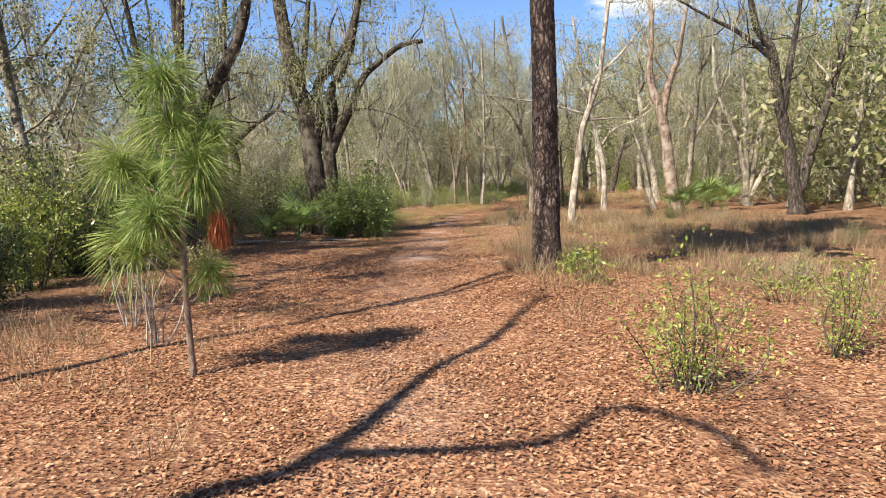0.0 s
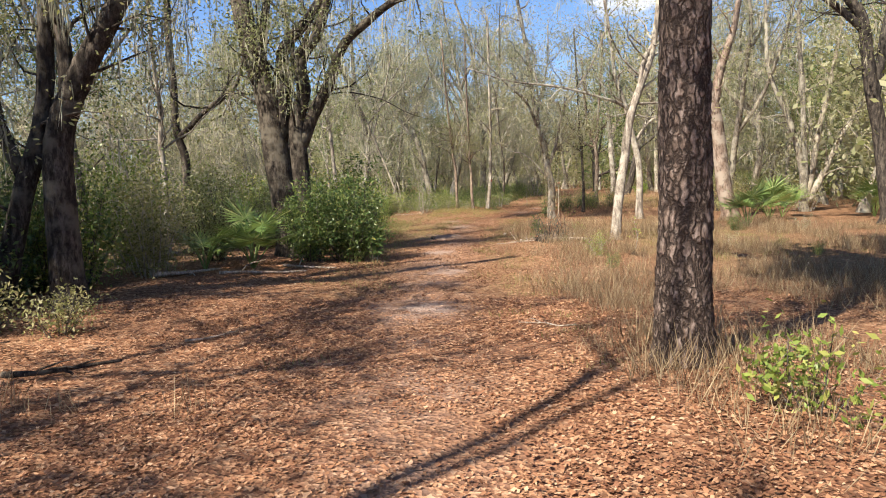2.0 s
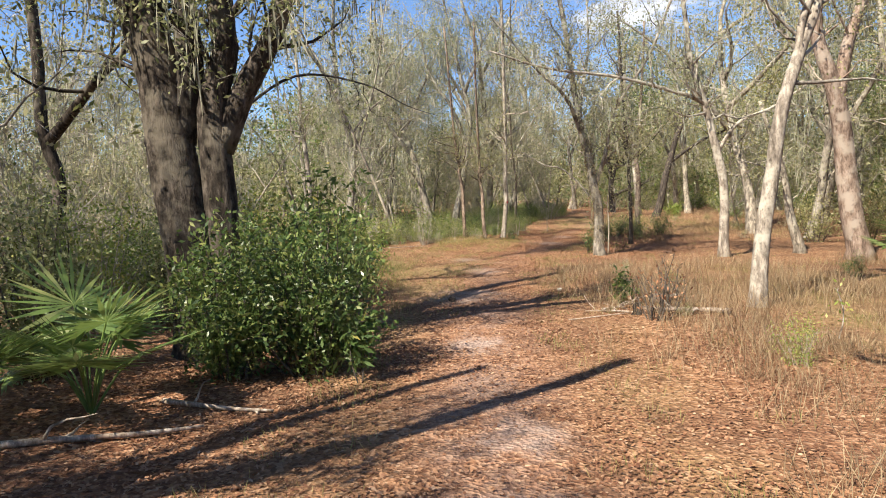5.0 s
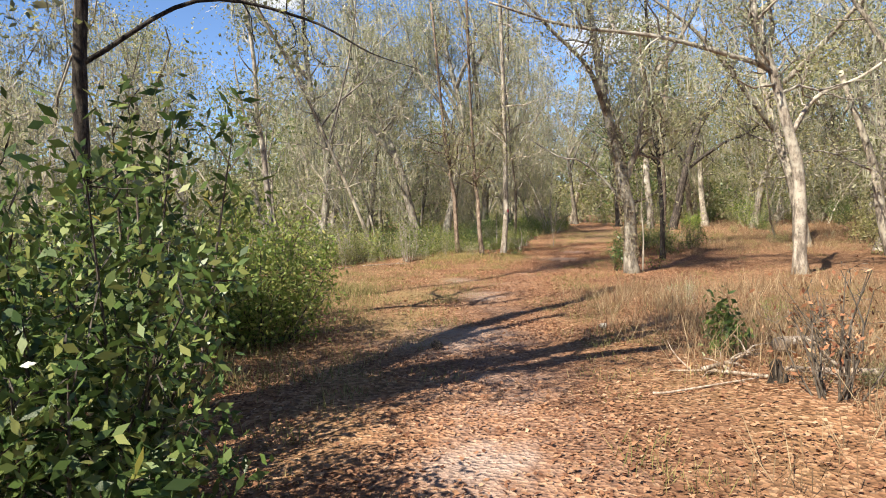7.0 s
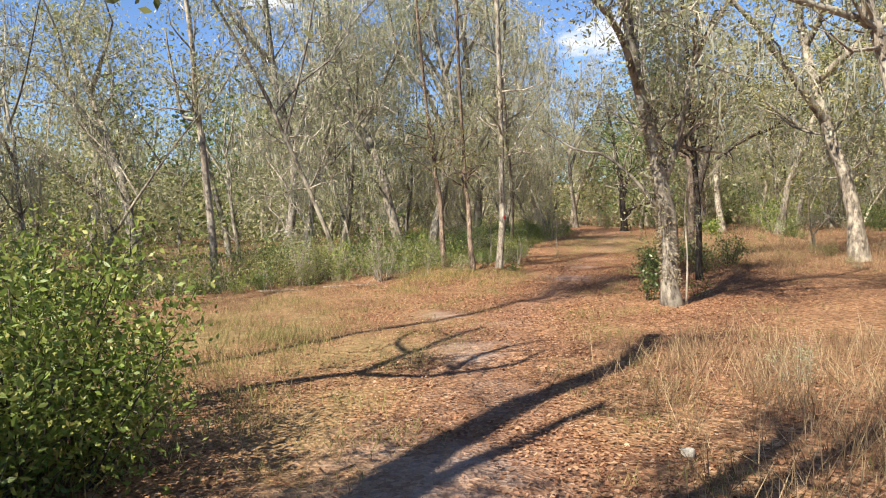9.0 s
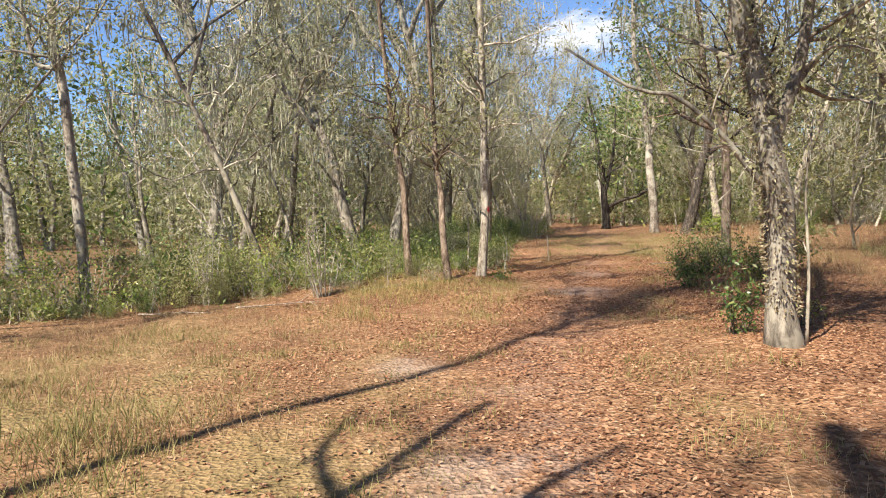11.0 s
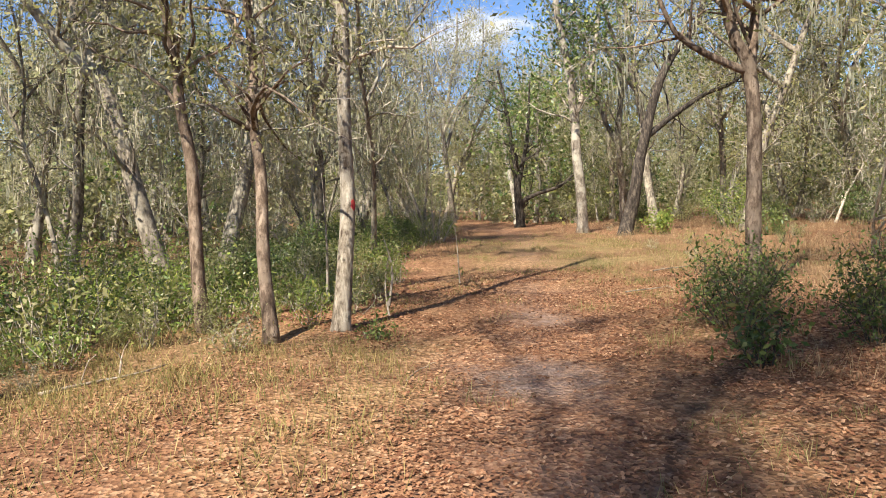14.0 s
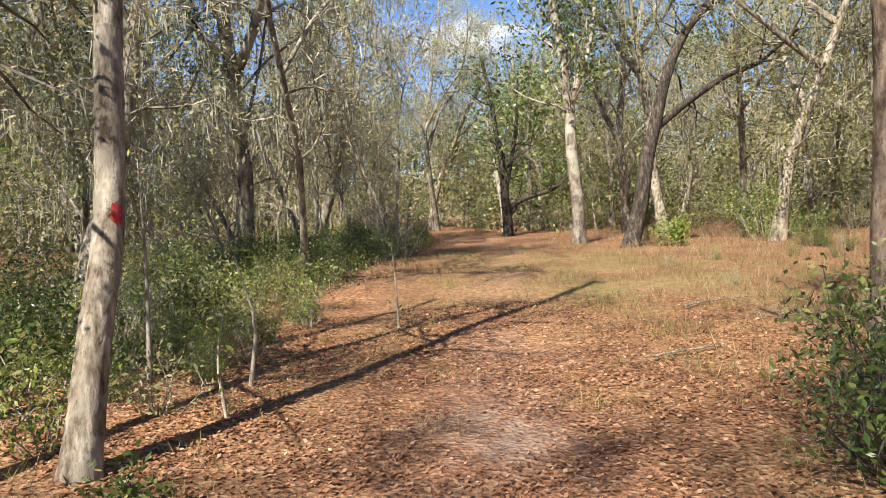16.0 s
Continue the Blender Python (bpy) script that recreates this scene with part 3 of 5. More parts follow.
x, y = scatter(520, 1.7, 6.5, 20.5, 27.5, lambda x, y: np.clip((trail_distance(x, y) - 1.0) / 1.0, 0, 0.8) * patchy(x, y))
grass_bed("dry_grass", x, y, 26, 0.38, 0.12, M_GRASS, "tall dry straw grass beside the trail")
x, y = scatter(800, -6.5, 0.0, 27.5, 35, lambda x, y: np.clip((trail_distance(x, y) - 1.3) / 1.5, 0, 0.8) * patchy(y, x))
grass_bed("dry_grass", x, y, 24, 0.11, 0.12, M_GRASS, "short golden dry grass in the clearing")
for count, x0, x1, y0, y1, tall in ((420, -4.6, -1.3, 21.5, 30, 0.24), (330, -0.6, 2.6, 33.2, 37.4, 0.16), (60, -1.6, 1.2, 10, 19, 0.13)):
    x, y = scatter(count, x0, x1, y0, y1, lambda x, y: np.clip((trail_distance(x, y) - 0.6) / 0.8, 0, 1) * patchy(1.3 * x, y))
    grass_bed("weedy_grass", x, y, 28, tall, 0.13, M_GREENGRASS, "loose half-green weedy grass along the trail edge")

# ---- trees met on the way ----
def pine_sapling(x, y):
    rng = np.random.default_rng(3)
    ob = thing("pine_sapling", x, y, "young longleaf pine with long drooping green needles", "pine sapling")
    g = Geo()
    g.tube(spline([(0, 0, -0.05), (-0.02, 0, 0.6), (-0.03, 0.02, 1.3), (-0.1, 0, 2.2)], 14), np.linspace(0.03, 0.014, 14), 8, 0.06, rng)
    part("trunk", g, M_TAN, ob, smooth=True)
    tufts = [((-0.1, 0, 2.25), 0.4), ((-0.05, 0.05, 1.9), 0.46), ((0.16, -0.1, 1.62), 0.42), ((-0.36, -0.05, 1.0), 0.46), ((-0.5, 0.1, 1.62), 0.4), ((0.2, 0.1, 1.85), 0.36),
             ((0.14, 0.1, 1.45), 0.36), ((-0.28, 0.15, 1.5), 0.36), ((0.16, 0.05, 0.78), 0.26), ((-0.15, -0.2, 1.25), 0.36)]
    for (tx, ty, tz), ln_ in tufts:
        g = Geo()
        base = np.array([-0.03, 0, max(0.5, tz - 0.25)])
        g.tube(spline([base, (base + np.array([tx, ty, tz])) / 2 + np.array([0, 0, -0.03]), (tx, ty, tz)], 5), np.linspace(0.012, 0.009, 5), 5)
        br = part("branch", g, M_TAN, ob)
        n = 560
        d = unit(rng.normal(0, 1, (n, 3)) + np.array([0, 0, 0.6]))
        g = Geo()
        c = np.array([tx, ty, tz]) + rng.normal(0, 0.02, (n, 3))
        L = ln_ * rng.uniform(0.7, 1.05, (n, 1))
        p1 = c + d * L * 0.5
        w = unit(np.cross(d, rng.normal(0, 1, d.shape))) * 0.0034
        g.blades((c + p1) / 2, (p1 - c) / 2, w)
        d2 = unit(d + np.array([0, 0, -0.75]))
        p2 = p1 + d2 * L * 0.55
        g.blades((p1 + p2) / 2 - d2 * L * 0.02, (p2 - p1) / 2 * 1.06, w)
        part("needles", g, M_NEEDLE, br)
    g = Geo()
    n = 260
    c = np.array([0.26, 0.02, 1.26]) + rng.normal(0, 0.03, (n, 3))
    d = unit(rng.normal(0, 0.13, (n, 3)) + np.array([0, 0, -1.0]))
    g.blades(c + d * 0.14, d * 0.15, unit(np.cross(d, rng.normal(0, 1, d.shape))) * 0.003)
    part("dead_needles", g, M_RUST, ob, "rust-red dead needle tuft")
    return ob


pine_sapling(-1.98, 5.3)

PINE = tree("pine_tree", 1.5, 9.95, [([(0, 0, 0), (0.0, 0.0, 1.5), (-0.03, 0, 4), (-0.06, 0.1, 8), (0, 0, 14)], 0.195, 0.12)],
            "tall straight pine with thick plated brown bark", M_PINE, M_NEEDLE, 21, start=0.55, branches=22, branch_len=3.4, sides=56, leaves=9, leaf_size=0.17, spread=0.12, relief=(0.085, 0.19, 0.008))

tree("live_oak", -3.35, 19.5,
     [([(0, 0, 0), (-0.12, 0, 1.3), (-0.26, 0, 2.4), (-0.37, 0, 3.3), (-0.65, 0, 4.4), (-0.9, 0.2, 5.6), (-1.2, 0.6, 8.2), (-1.0, 0.9, 9.8), (-1.3, 1.2, 11.4)], 0.3, 0.1),
      ([(0.2, 0.05, 0.1), (0.27, 0, 1.6), (0.24, 0, 2.7), (0.4, 0, 3.4), (0.38, 0, 4.0), (0.8, 0, 4.7), (1.2, -0.1, 6.2), (1.6, -0.2, 8.4)], 0.2, 0.06),
      ([(-0.15, 0, 2.4), (0.0, 0, 3.2), (0.02, 0, 4.2), (0.6, 0, 4.9), (0.95, 0.1, 5.6), (1.3, 0.3, 7)], 0.16, 0.06),
      ([(0.3, 0, 2.3), (0.58, 0, 2.95), (0.9, 0, 3.5), (1.25, 0, 4.3), (1.75, 0, 4.75), (2.35, -0.1, 5.15), (2.95, -0.1, 5.25)], 0.14, 0.06),
      ([(-0.3, 0, 2.9), (-0.5, 0.3, 3.9), (-0.4, 0.5, 5.2), (-0.2, 0.8, 7.5)], 0.15, 0.05)],
     "big spreading live oak with rough flaking mossy bark", M_OAK, M_OAKLEAF, 31, branches=13, branch_len=1.5, moss=0.2, sides=22, leaves=13, start=0.3, relief=(0.06, 0.1, 0.014))

tree("mossy_oak_clump", -5.1, 13.8,
     [([(0.05, 0, 0), (0.05, 0, 1.2), (0.12, 0, 2.2), (0.45, 0, 2.95), (0.87, 0, 3.6), (1.3, 0.1, 4.6), (1.7, 0.3, 7.0)], 0.2, 0.08),
      ([(-0.85, 0, 0.02), (-0.45, 0.05, 1.4), (-0.1, 0.05, 2.5), (0.05, 0.1, 4.2), (0.2, 0.2, 7)], 0.15, 0.06),
      ([(0.2, 0, 2.4), (0.2, 0.1, 3.3), (-0.05, 0.2, 4.3), (-0.1, 0.3, 6)], 0.1, 0.04),
      ([(-0.4, 0.1, 1.5), (-0.75, 0.15, 2.5), (-0.8, 0.2, 3.6), (-1.2, 0.3, 6)], 0.09, 0.04)],
     "clump of thick crooked oak stems with hanging moss", M_OAK, M_OAKLEAF, 32, branches=9, branch_len=1.3, moss=0.25, sides=18, leaves=7, start=0.45, relief=(0.06, 0.1, 0.012))

tree("dark_oak", 12.1, 24,
     [([(0.2, 0, 0), (0.02, 0, 1.6), (-0.4, 0, 3.5), (-0.75, 0, 5.5), (-1.3, 0, 6.5), (-1.8, 0.2, 9)], 0.25, 0.08),
      ([(0.2, 0, 0.7), (0.8, 0, 2.6), (1.35, 0, 4.4), (1.65, 0, 5.5), (2.3, 0, 7.5)], 0.2, 0.07),
      ([(-0.4, 0, 3.4), (-0.1, 0, 5.2), (0.1, 0, 6.7), (0.4, 0, 8.5)], 0.13, 0.05),
      ([(-0.75, 0, 5.3), (-1.85, 0, 6.2), (-2.9, -0.1, 6.7), (-4.4, 0, 7.6)], 0.1, 0.03)],
     "dark-barked oak forking low into leaning limbs", M_DARK, M_OAKLEAF, 33, branches=12, moss=0.15, sides=16, leaves=9, start=0.45, twig=M_TWIG_DARK)

tree("tan_barked_tree", 9.3, 27.4,
     [([(0, 0, 0), (-0.35, 0, 2.05), (-0.65, 0, 3.9), (-1.1, 0, 5.2), (-1.0, 0, 6.8), (-1.2, 0, 9)], 0.25, 0.07),
      ([(-0.6, 0, 3.7), (-0.25, 0, 5.2), (0.1, 0, 6.5), (0.45, 0, 8.5)], 0.15, 0.06)],
     "smooth tan-barked tree with an upright forked trunk", M_TAN, M_OAKLEAF, 34, branches=12, moss=0.1, sides=14)
tree("leaning_snag", 9.06, 29.5, [([(0, 0, 0), (-0.3, 0, 1.2), (-0.55, 0, 2.3), (-1.0, 0.2, 4)], 0.13, 0.05)],
     "short pale leaning tree behind the forked one", M_WOOD, M_PALELEAF, 47, branches=9, sides=10)
tree("pale_leaning_tree", 4.1, 21.6,
     [([(-0.05, 0, 0), (0.1, 0, 1.6), (0.25, 0, 2.6), (0.55, 0, 3.7), (0.9, 0, 4.8), (1.2, 0.1, 7.5)], 0.115, 0.06),
      ([(0.5, 0, 3.4), (0.7, 0, 4.4), (1.5, 0, 5.2), (2.2, 0.2, 6)], 0.06, 0.03)],
     "leaning pale-barked tree with a whitish lower trunk", M_GREY, M_OAKLEAF, 35, branches=9, moss=0.1, sides=14, start=0.5)
tree("many_stemmed_oak", 13.6, 31,
     [([(0.1, 0, 0), (-0.3, 0, 2.6), (-1.4, 0, 5.4), (-1.6, 0, 8.5)], 0.15, 0.05),
      ([(0, 0, 0.4), (0.0, 0, 2.6), (-0.3, 0, 6.9), (-0.2, 0, 9)], 0.13, 0.05),
      ([(0.2, 0, 0.3), (0.95, 0, 1.9), (2.0, 0, 3.8), (3.4, 0, 5.6)], 0.14, 0.04),
      ([(0.1, 0, 0.3), (0.6, 0.1, 3.0), (1.2, 0.1, 6.0), (1.5, 0, 9)], 0.12, 0.04)],
     "spreading grey oak with many bare stems", M_WOOD, M_PALELEAF, 49, branches=9, moss=0.1, sides=12, leaves=9)

moss_oak = tree("fern_clad_oak", 4.02, 30.55,
                [([(0, 0, 0), (-0.05, 0, 1.1), (-0.13, 0, 1.85), (-0.28, 0, 2.6), (-0.45, 0, 3.4), (-0.8, 0, 5.5), (-1.2, 0.3, 8.5)], 0.135, 0.06),
                 ([(-0.12, 0, 1.9), (0.06, 0, 2.4), (0.2, 0, 2.9), (0.5, 0, 4.0), (1.4, 0, 5.4), (2.2, 0.4, 7)], 0.07, 0.03),
                 ([(-0.45, 0, 3.3), (-1.0, -0.6, 4.2), (-1.9, -1.0, 5.0), (-3.0, -1.2, 6.2)], 0.06, 0.02),
                 ([(-0.5, 0, 3.8), (-0.2, 0.9, 4.8), (0.2, 1.8, 6.0), (0.3, 2.4, 7.5)], 0.06, 0.02),
                 ([(-0.14, 0, 1.5), (-0.36, 0, 1.74), (-0.64, 0, 2.07), (-1.08, 0, 2.42), (-1.5, 0, 2.5), (-2.1, 0.1, 2.9)], 0.034, 0.012),
                 ([(0.22, 0, 0), (0.25, 0, 0.7), (0.22, 0, 1.5), (0.3, 0, 2.2)], 0.018, 0.008)],
                "oak trunk wrapped in scaly curled fern and moss", M_WOOD, M_PALELEAF, 36, branches=13, branch_len=1.9, moss=0.12, start=0.36, sides=20, leaves=20, leaf_size=0.034, spread=0.24)
rf = np.random.default_rng(8)
fz = rf.uniform(0.3, 3.2, 2600)
fa = rf.uniform(0, 6.28, 2600)
fr = 0.14 - 0.012 * fz
fc = np.stack([-0.05 * fz - 0.02 * fz ** 2 + fr * np.cos(fa), fr * np.sin(fa), fz], 1)
fd = unit(np.stack([np.cos(fa), np.sin(fa), rf.normal(-0.4, 0.7, 2600)], 1))
g = Geo()
g.blades(fc + fd * 0.02, fd * rf.uniform(0.012, 0.034, (2600, 1)), unit(np.cross(fd, rf.normal(0, 1, fd.shape))) * 0.01)
part("fern_cover", g, leafy("curled_fern", [(0, (0.16, 0.125, 0.08)), (0.6, (0.27, 0.225, 0.155)), (0.9, (0.38, 0.33, 0.25)), (1, (0.24, 0.27, 0.1))], 0.1, 0.8, 0.1), moss_oak, "dry curled fern clothing the trunk", kind="stuff")

tree("pale_arching_tree", 6.75, 29,
     [([(0.06, 0, 0), (0.0, 0, 2.0), (-0.26, 0, 3.2), (-0.68, 0, 4.6), (-0.85, 0, 5.3), (-1.2, 0, 8)], 0.12, 0.05),
      ([(-0.3, 0, 3.4), (-0.5, 0, 3.9), (-1.4, 0, 4.25), (-2.7, 0, 4.6), (-4.4, 0, 4.85), (-5.8, 0, 5.3)], 0.07, 0.02),
      ([(-0.15, 0, 2.6), (0.5, 0.2, 3.4), (1.5, 0.3, 3.8), (2.6, 0.3, 4.5)], 0.05, 0.02)],
     "pale grey tree with a long arching limb", M_GREY, M_PALELEAF, 37, branches=14, moss=0.2, sides=14)
tree("slim_grey_tree", -4.78, 36.2, [([(0.04, 0, 0), (0.0, 0, 2.35), (-0.18, 0, 4.0), (-0.2, 0, 5.1), (-0.4, 0, 8)], 0.09, 0.05),
                                     ([(-0.17, 0, 3.9), (-0.5, 0, 4.0), (-0.6, 0, 4.6), (-0.8, 0, 6)], 0.05, 0.02)],
     "slim blotched grey tree at the edge of the clearing", M_GREY, M_OAKLEAF, 38, start=0.45, sides=14)
WHITE = tree("blazed_tree", 2.18, 37.88, [([(0, 0, 0), (0.1, 0.12, 0.7), (0.17, 0.28, 1.33), (0.2, 0.45, 2.3), (0.24, 0.55, 3.4), (0.25, 0.6, 6), (0.2, 0.5, 9)], 0.086, 0.055)],
             "pale lichen-barked tree with a faded red paint blaze", M_BLOTCH, M_OAKLEAF, 39, start=0.58, sides=40, moss=0.1, relief=(0.03, 0.06, 0.006))
tree("slim_brown_tree", 1.46, 37.5, [([(0, 0, 0), (-0.02, 0.45, 1.4), (-0.06, 0.9, 2.45), (-0.06, 1.15, 3.4), (-0.2, 0.2, 8)], 0.068, 0.04)],
     "slim rough brown tree beside the trail", M_BROWN, M_OAKLEAF, 40, start=0.42, sides=14, leaves=7)
tree("slim_brown_tree", 0.78, 38.2, [([(0, 0, 0), (-0.07, 0.25, 1.66), (-0.15, 0.45, 2.6), (-0.25, 0.5, 3.5), (-0.6, 0.2, 8)], 0.072, 0.04)],
     "slim rough brown tree beside the trail", M_BROWN, M_OAKLEAF, 41, start=0.42, sides=14, leaves=7)
tree("elbowed_oak", 7.42, 38,
     [([(0, 0, 0), (0, 0, 1.7), (-0.06, 0, 2.85), (-0.27, 0, 3.25), (-0.4, 0, 3.9), (-0.7, 0, 7)], 0.1, 0.05),
      ([(-0.05, 0, 2.7), (0.03, 0, 3.4), (0.1, 0, 4.4), (0.3, 0, 8)], 0.08, 0.04),
      ([(-0.07, 0, 2.8), (-0.48, 0, 2.95), (-0.95, 0, 3.17), (-1.2, 0, 3.45), (-1.7, 0, 4.6)], 0.055, 0.02)],
     "dark straight oak with an elbowed limb", M_BROWN, M_OAKLEAF, 42, start=0.6, sides=16, moss=0.1, leaves=4)
tree("thin_dark_tree", 5.92, 34, [([(0, 0, 0), (-0.02, 0, 1.85), (-0.08, 0, 2.8), (-0.14, 0, 3.4), (-0.3, 0.2, 7.5)], 0.062, 0.035)],
     "thin dark trunk on the shady side of the trail", M_DARK, M_OAKLEAF, 50, start=0.4, sides=12, twig=M_TWIG_DARK)
tree("leaning_oak", 12.2, 50,
     [([(0, 0, -0.05), (0.3, 0, 1.2), (0.62, 0, 2.5), (1.03, 0, 4.0), (1.75, 0, 5.5), (2.7, 0, 6.6), (3.4, 0, 8.5)], 0.21, 0.08),
      ([(0.68, 0, 2.9), (1.7, 0, 3.65), (2.85, 0, 4.3), (3.9, 0, 4.7), (5.2, 0, 5.6)], 0.1, 0.04)],
     "dark leaning oak at the bend of the trail", M_DARK, M_OAKLEAF, 43, start=0.45, sides=14, moss=0.15, twig=M_TWIG_DARK)
tree("evergreen_oak", 11.95, 52.5,
     [([(0, 0, 0), (-0.15, 0, 3.1), (-0.28, 0, 4.8), (-0.7, 0, 7.7), (-0.8, 0, 11)], 0.18, 0.08),
      ([(-0.2, 0, 4.0), (0.6, 0, 6), (0.9, 0, 9)], 0.12, 0.04)],
     "upright oak with pale bole and dark green crown", M_GREY, M_DARKLEAF, 44, start=0.35, branches=22, branch_len=2.2, leaves=5, leaf_size=0.08, spread=0.24, sides=12)
tree("low_oak", 12.45, 60,
     [([(0, 0, 0), (-0.05, 0, 2.0), (-0.25, 0, 3.7), (-0.8, 0, 7)], 0.2, 0.06), ([(0.1, 0, 0.9), (0.2, 0, 1.2), (1.1, 0, 1.55), (2.0, 0, 1.8), (3.0, 0, 2.6)], 0.14, 0.05),
      ([(-0.1, 0, 1.8), (0.4, 0, 3.6), (0.7, 0, 6.5)], 0.12, 0.04)],
     "low dark oak with a crooked side limb", M_DARK, M_DARKLEAF, 45, start=0.35, branches=16, branch_len=2, leaves=5, leaf_size=0.07, sides=10)
tree("slim_grey_tree", -5.66, 18.8, [([(0, 0, 0), (0, 0, 1.8), (0.0, 0, 2.7), (-0.03, 0, 3.8), (-0.2, 0, 8)], 0.06, 0.03)],
     "slim grey tree standing in the thicket", M_GREY, M_OAKLEAF, 61, start=0.3, sides=10)
tree("overhanging_oak", -4.25, 23.9,
     [([(-0.1, 0, 0), (0, 0, 2.0), (0.12, 0, 3.9), (0.3, -0.3, 5.0), (0.15, -0.1, 6.0), (0.1, 0.3, 7.6)], 0.09, 0.04), ([(0.1, 0, 3.2), (1.2, 0.5, 4.0), (2.4, 1.0, 3.9), (3.2, 1.2, 3.5), (3.8, 1.3, 3.3)], 0.03, 0.003),
      ([(0.25, -0.25, 4.8), (0.8, -0.9, 5.3), (0.7, -0.7, 6.3), (1.0, -0.5, 7.2)], 0.06, 0.03), ([(0.8, -0.9, 5.3), (1.2, -1.0, 5.9), (1.1, -1.0, 6.8)], 0.05, 0.025),
      ([(0.15, -0.1, 5.9), (-0.3, 0.3, 6.4), (-0.6, 0.6, 7.2)], 0.045, 0.02)],
     "slim dark oak with crooked forking limbs", M_DARK, M_OAKLEAF, 62, start=0.55, sides=12, twig=M_TWIG_DARK, branches=6, branch_len=1.0, leaves=4, leaf_size=0.045, spread=0.16)
tree("broken_limbed_oak", -6.9, 23.2,
     [([(0, 0, 0), (0.1, 0, 2), (-0.1, 0, 4), (0.0, 0, 8), (0.2, 0.0, 12), (0.0, 0.2, 16), (0.2, 0.2, 20)], 0.12, 0.03), ([(0, 0, 2.8), (1.0, -0.8, 3.4), (1.6, -1.5, 3.55), (2.0, -1.6, 3.9), (2.2, -1.6, 4.7)], 0.09, 0.03),
      ([(0.2, 0, 13), (1.2, -1.0, 16.5), (2.4, -2.2, 19), (3.0, -2.8, 20.5)], 0.045, 0.02), ([(0.1, 0, 13.5), (-0.9, 0.9, 17), (-2.2, 2.2, 19.5), (-2.8, 2.8, 21)], 0.045, 0.02),
      ([(0.0, 0.2, 16), (1.2, 1.2, 18), (2.0, 2.2, 20.5)], 0.05, 0.02), ([(0.1, 0.1, 15), (-1.0, -0.8, 18), (-1.4, -1.4, 21)], 0.05, 0.02), ([(0.2, 0.2, 18), (0.6, -0.8, 20), (0.9, -1.6, 22)], 0.05, 0.02)],
     "tall grey oak in the thicket with a crooked limb", M_OAK, M_OAKLEAF, 63, start=0.74, sides=10, moss=0.1, branches=12, branch_len=2.1, leaves=8, leaf_size=0.065, spread=0.24)
tree("crooked_bare_oak", -5.3, -1.2,
     [([(0, 0, 0), (0, 0.1, 3), (-0.02, 0.37, 6), (0.22, 0.57, 6.6), (0, 1.4, 8), (-0.23, 2.14, 9.5), (-0.3, 2.6, 10.5)], 0.12, 0.03),
      ([(0.22, 0.57, 6.6), (0.7, 0.42, 6.9), (1.2, 0.29, 7.2), (1.43, 0.54, 7.5), (1.66, -0.04, 7.8), (1.63, -0.77, 8.0)], 0.062, 0.035)],
     "bare crooked oak beside the start of the trail", M_OAK, M_OAKLEAF, 46, start=0.9, branches=1, leaves=1, sides=10, branch_len=0.8)
# oaks out of view, added so that their crowns throw shade on the trail
tree("shade_oak", -5.6, 3.4,
     [([(0, 0, 0), (0.1, 0.1, 5), (0.4, 0.4, 10), (0.6, 0.8, 15)], 0.07, 0.03), ([(0.3, 0.2, 7), (1.2, 0.6, 9.5), (2.0, 1.0, 12), (2.8, 1.6, 14.5)], 0.04, 0.015),
      ([(0.4, 0.3, 8.5), (0.8, 1.6, 11), (1.4, 2.8, 13.5)], 0.04, 0.015), ([(0.4, 0.3, 9.5), (-0.8, 0.8, 11.5), (-1.6, 1.6, 14)], 0.04, 0.015)],
     "leafy oak that shades the trail", M_OAK, M_OAKLEAF, 410, start=0.68, sides=9, branches=8, branch_len=1.9, leaves=4, leaf_size=0.07, spread=0.22, twigs=6)
for k, (x, y, h) in enumerate([(-7.4, 6.2, 13.5), (-8.6, 3.6, 12)]):
    tree("shade_oak", x, y, rough_stems(402 + k, h, 0.08, 0.06, 5, 0.5, 0.9), "leafy oak that shades the trail", M_OAK, M_OAKLEAF, 412 + k,
         start=0.55, sides=9, branches=9, branch_len=2.0, leaves=7, leaf_size=0.07, spread=0.22, twigs=6)

# red blaze on the pale trunk
g = Geo()
ba, bz = np.meshgrid(np.linspace(-1, 1, 9), np.linspace(-1, 1, 9), indexing="ij")
round_ = np.sqrt(np.clip(1 - 0.55 * ba ** 2, 0, 1))
turn_ = 0.36 * ba * np.sqrt(np.clip(1 - 0.5 * bz ** 2, 0, 1)) + 0.62 + 0.05 * np.sin(5 * bz)
br_ = 0.0935
g.add(np.stack([0.172 + br_ * np.sin(turn_), 0.28 - br_ * np.cos(turn_), 1.33 + 0.062 * bz * round_ + 0.008 * np.sin(7 * ba)], -1).reshape(-1, 3),
      np.array([(i * 9 + j, (i + 1) * 9 + j, (i + 1) * 9 + j + 1, i * 9 + j + 1) for i in range(8) for j in range(8)]))
M_RED = bark("red_blaze_paint", (0.25, 0.03, 0.035), (0.5, 0.05, 0.06), (0.62, 0.12, 0.12), 26, (0.4, 0.08, 0.08), 0.004)
part("paint_blaze", g, M_RED, WHITE, "faded red paint blaze", smooth=True)

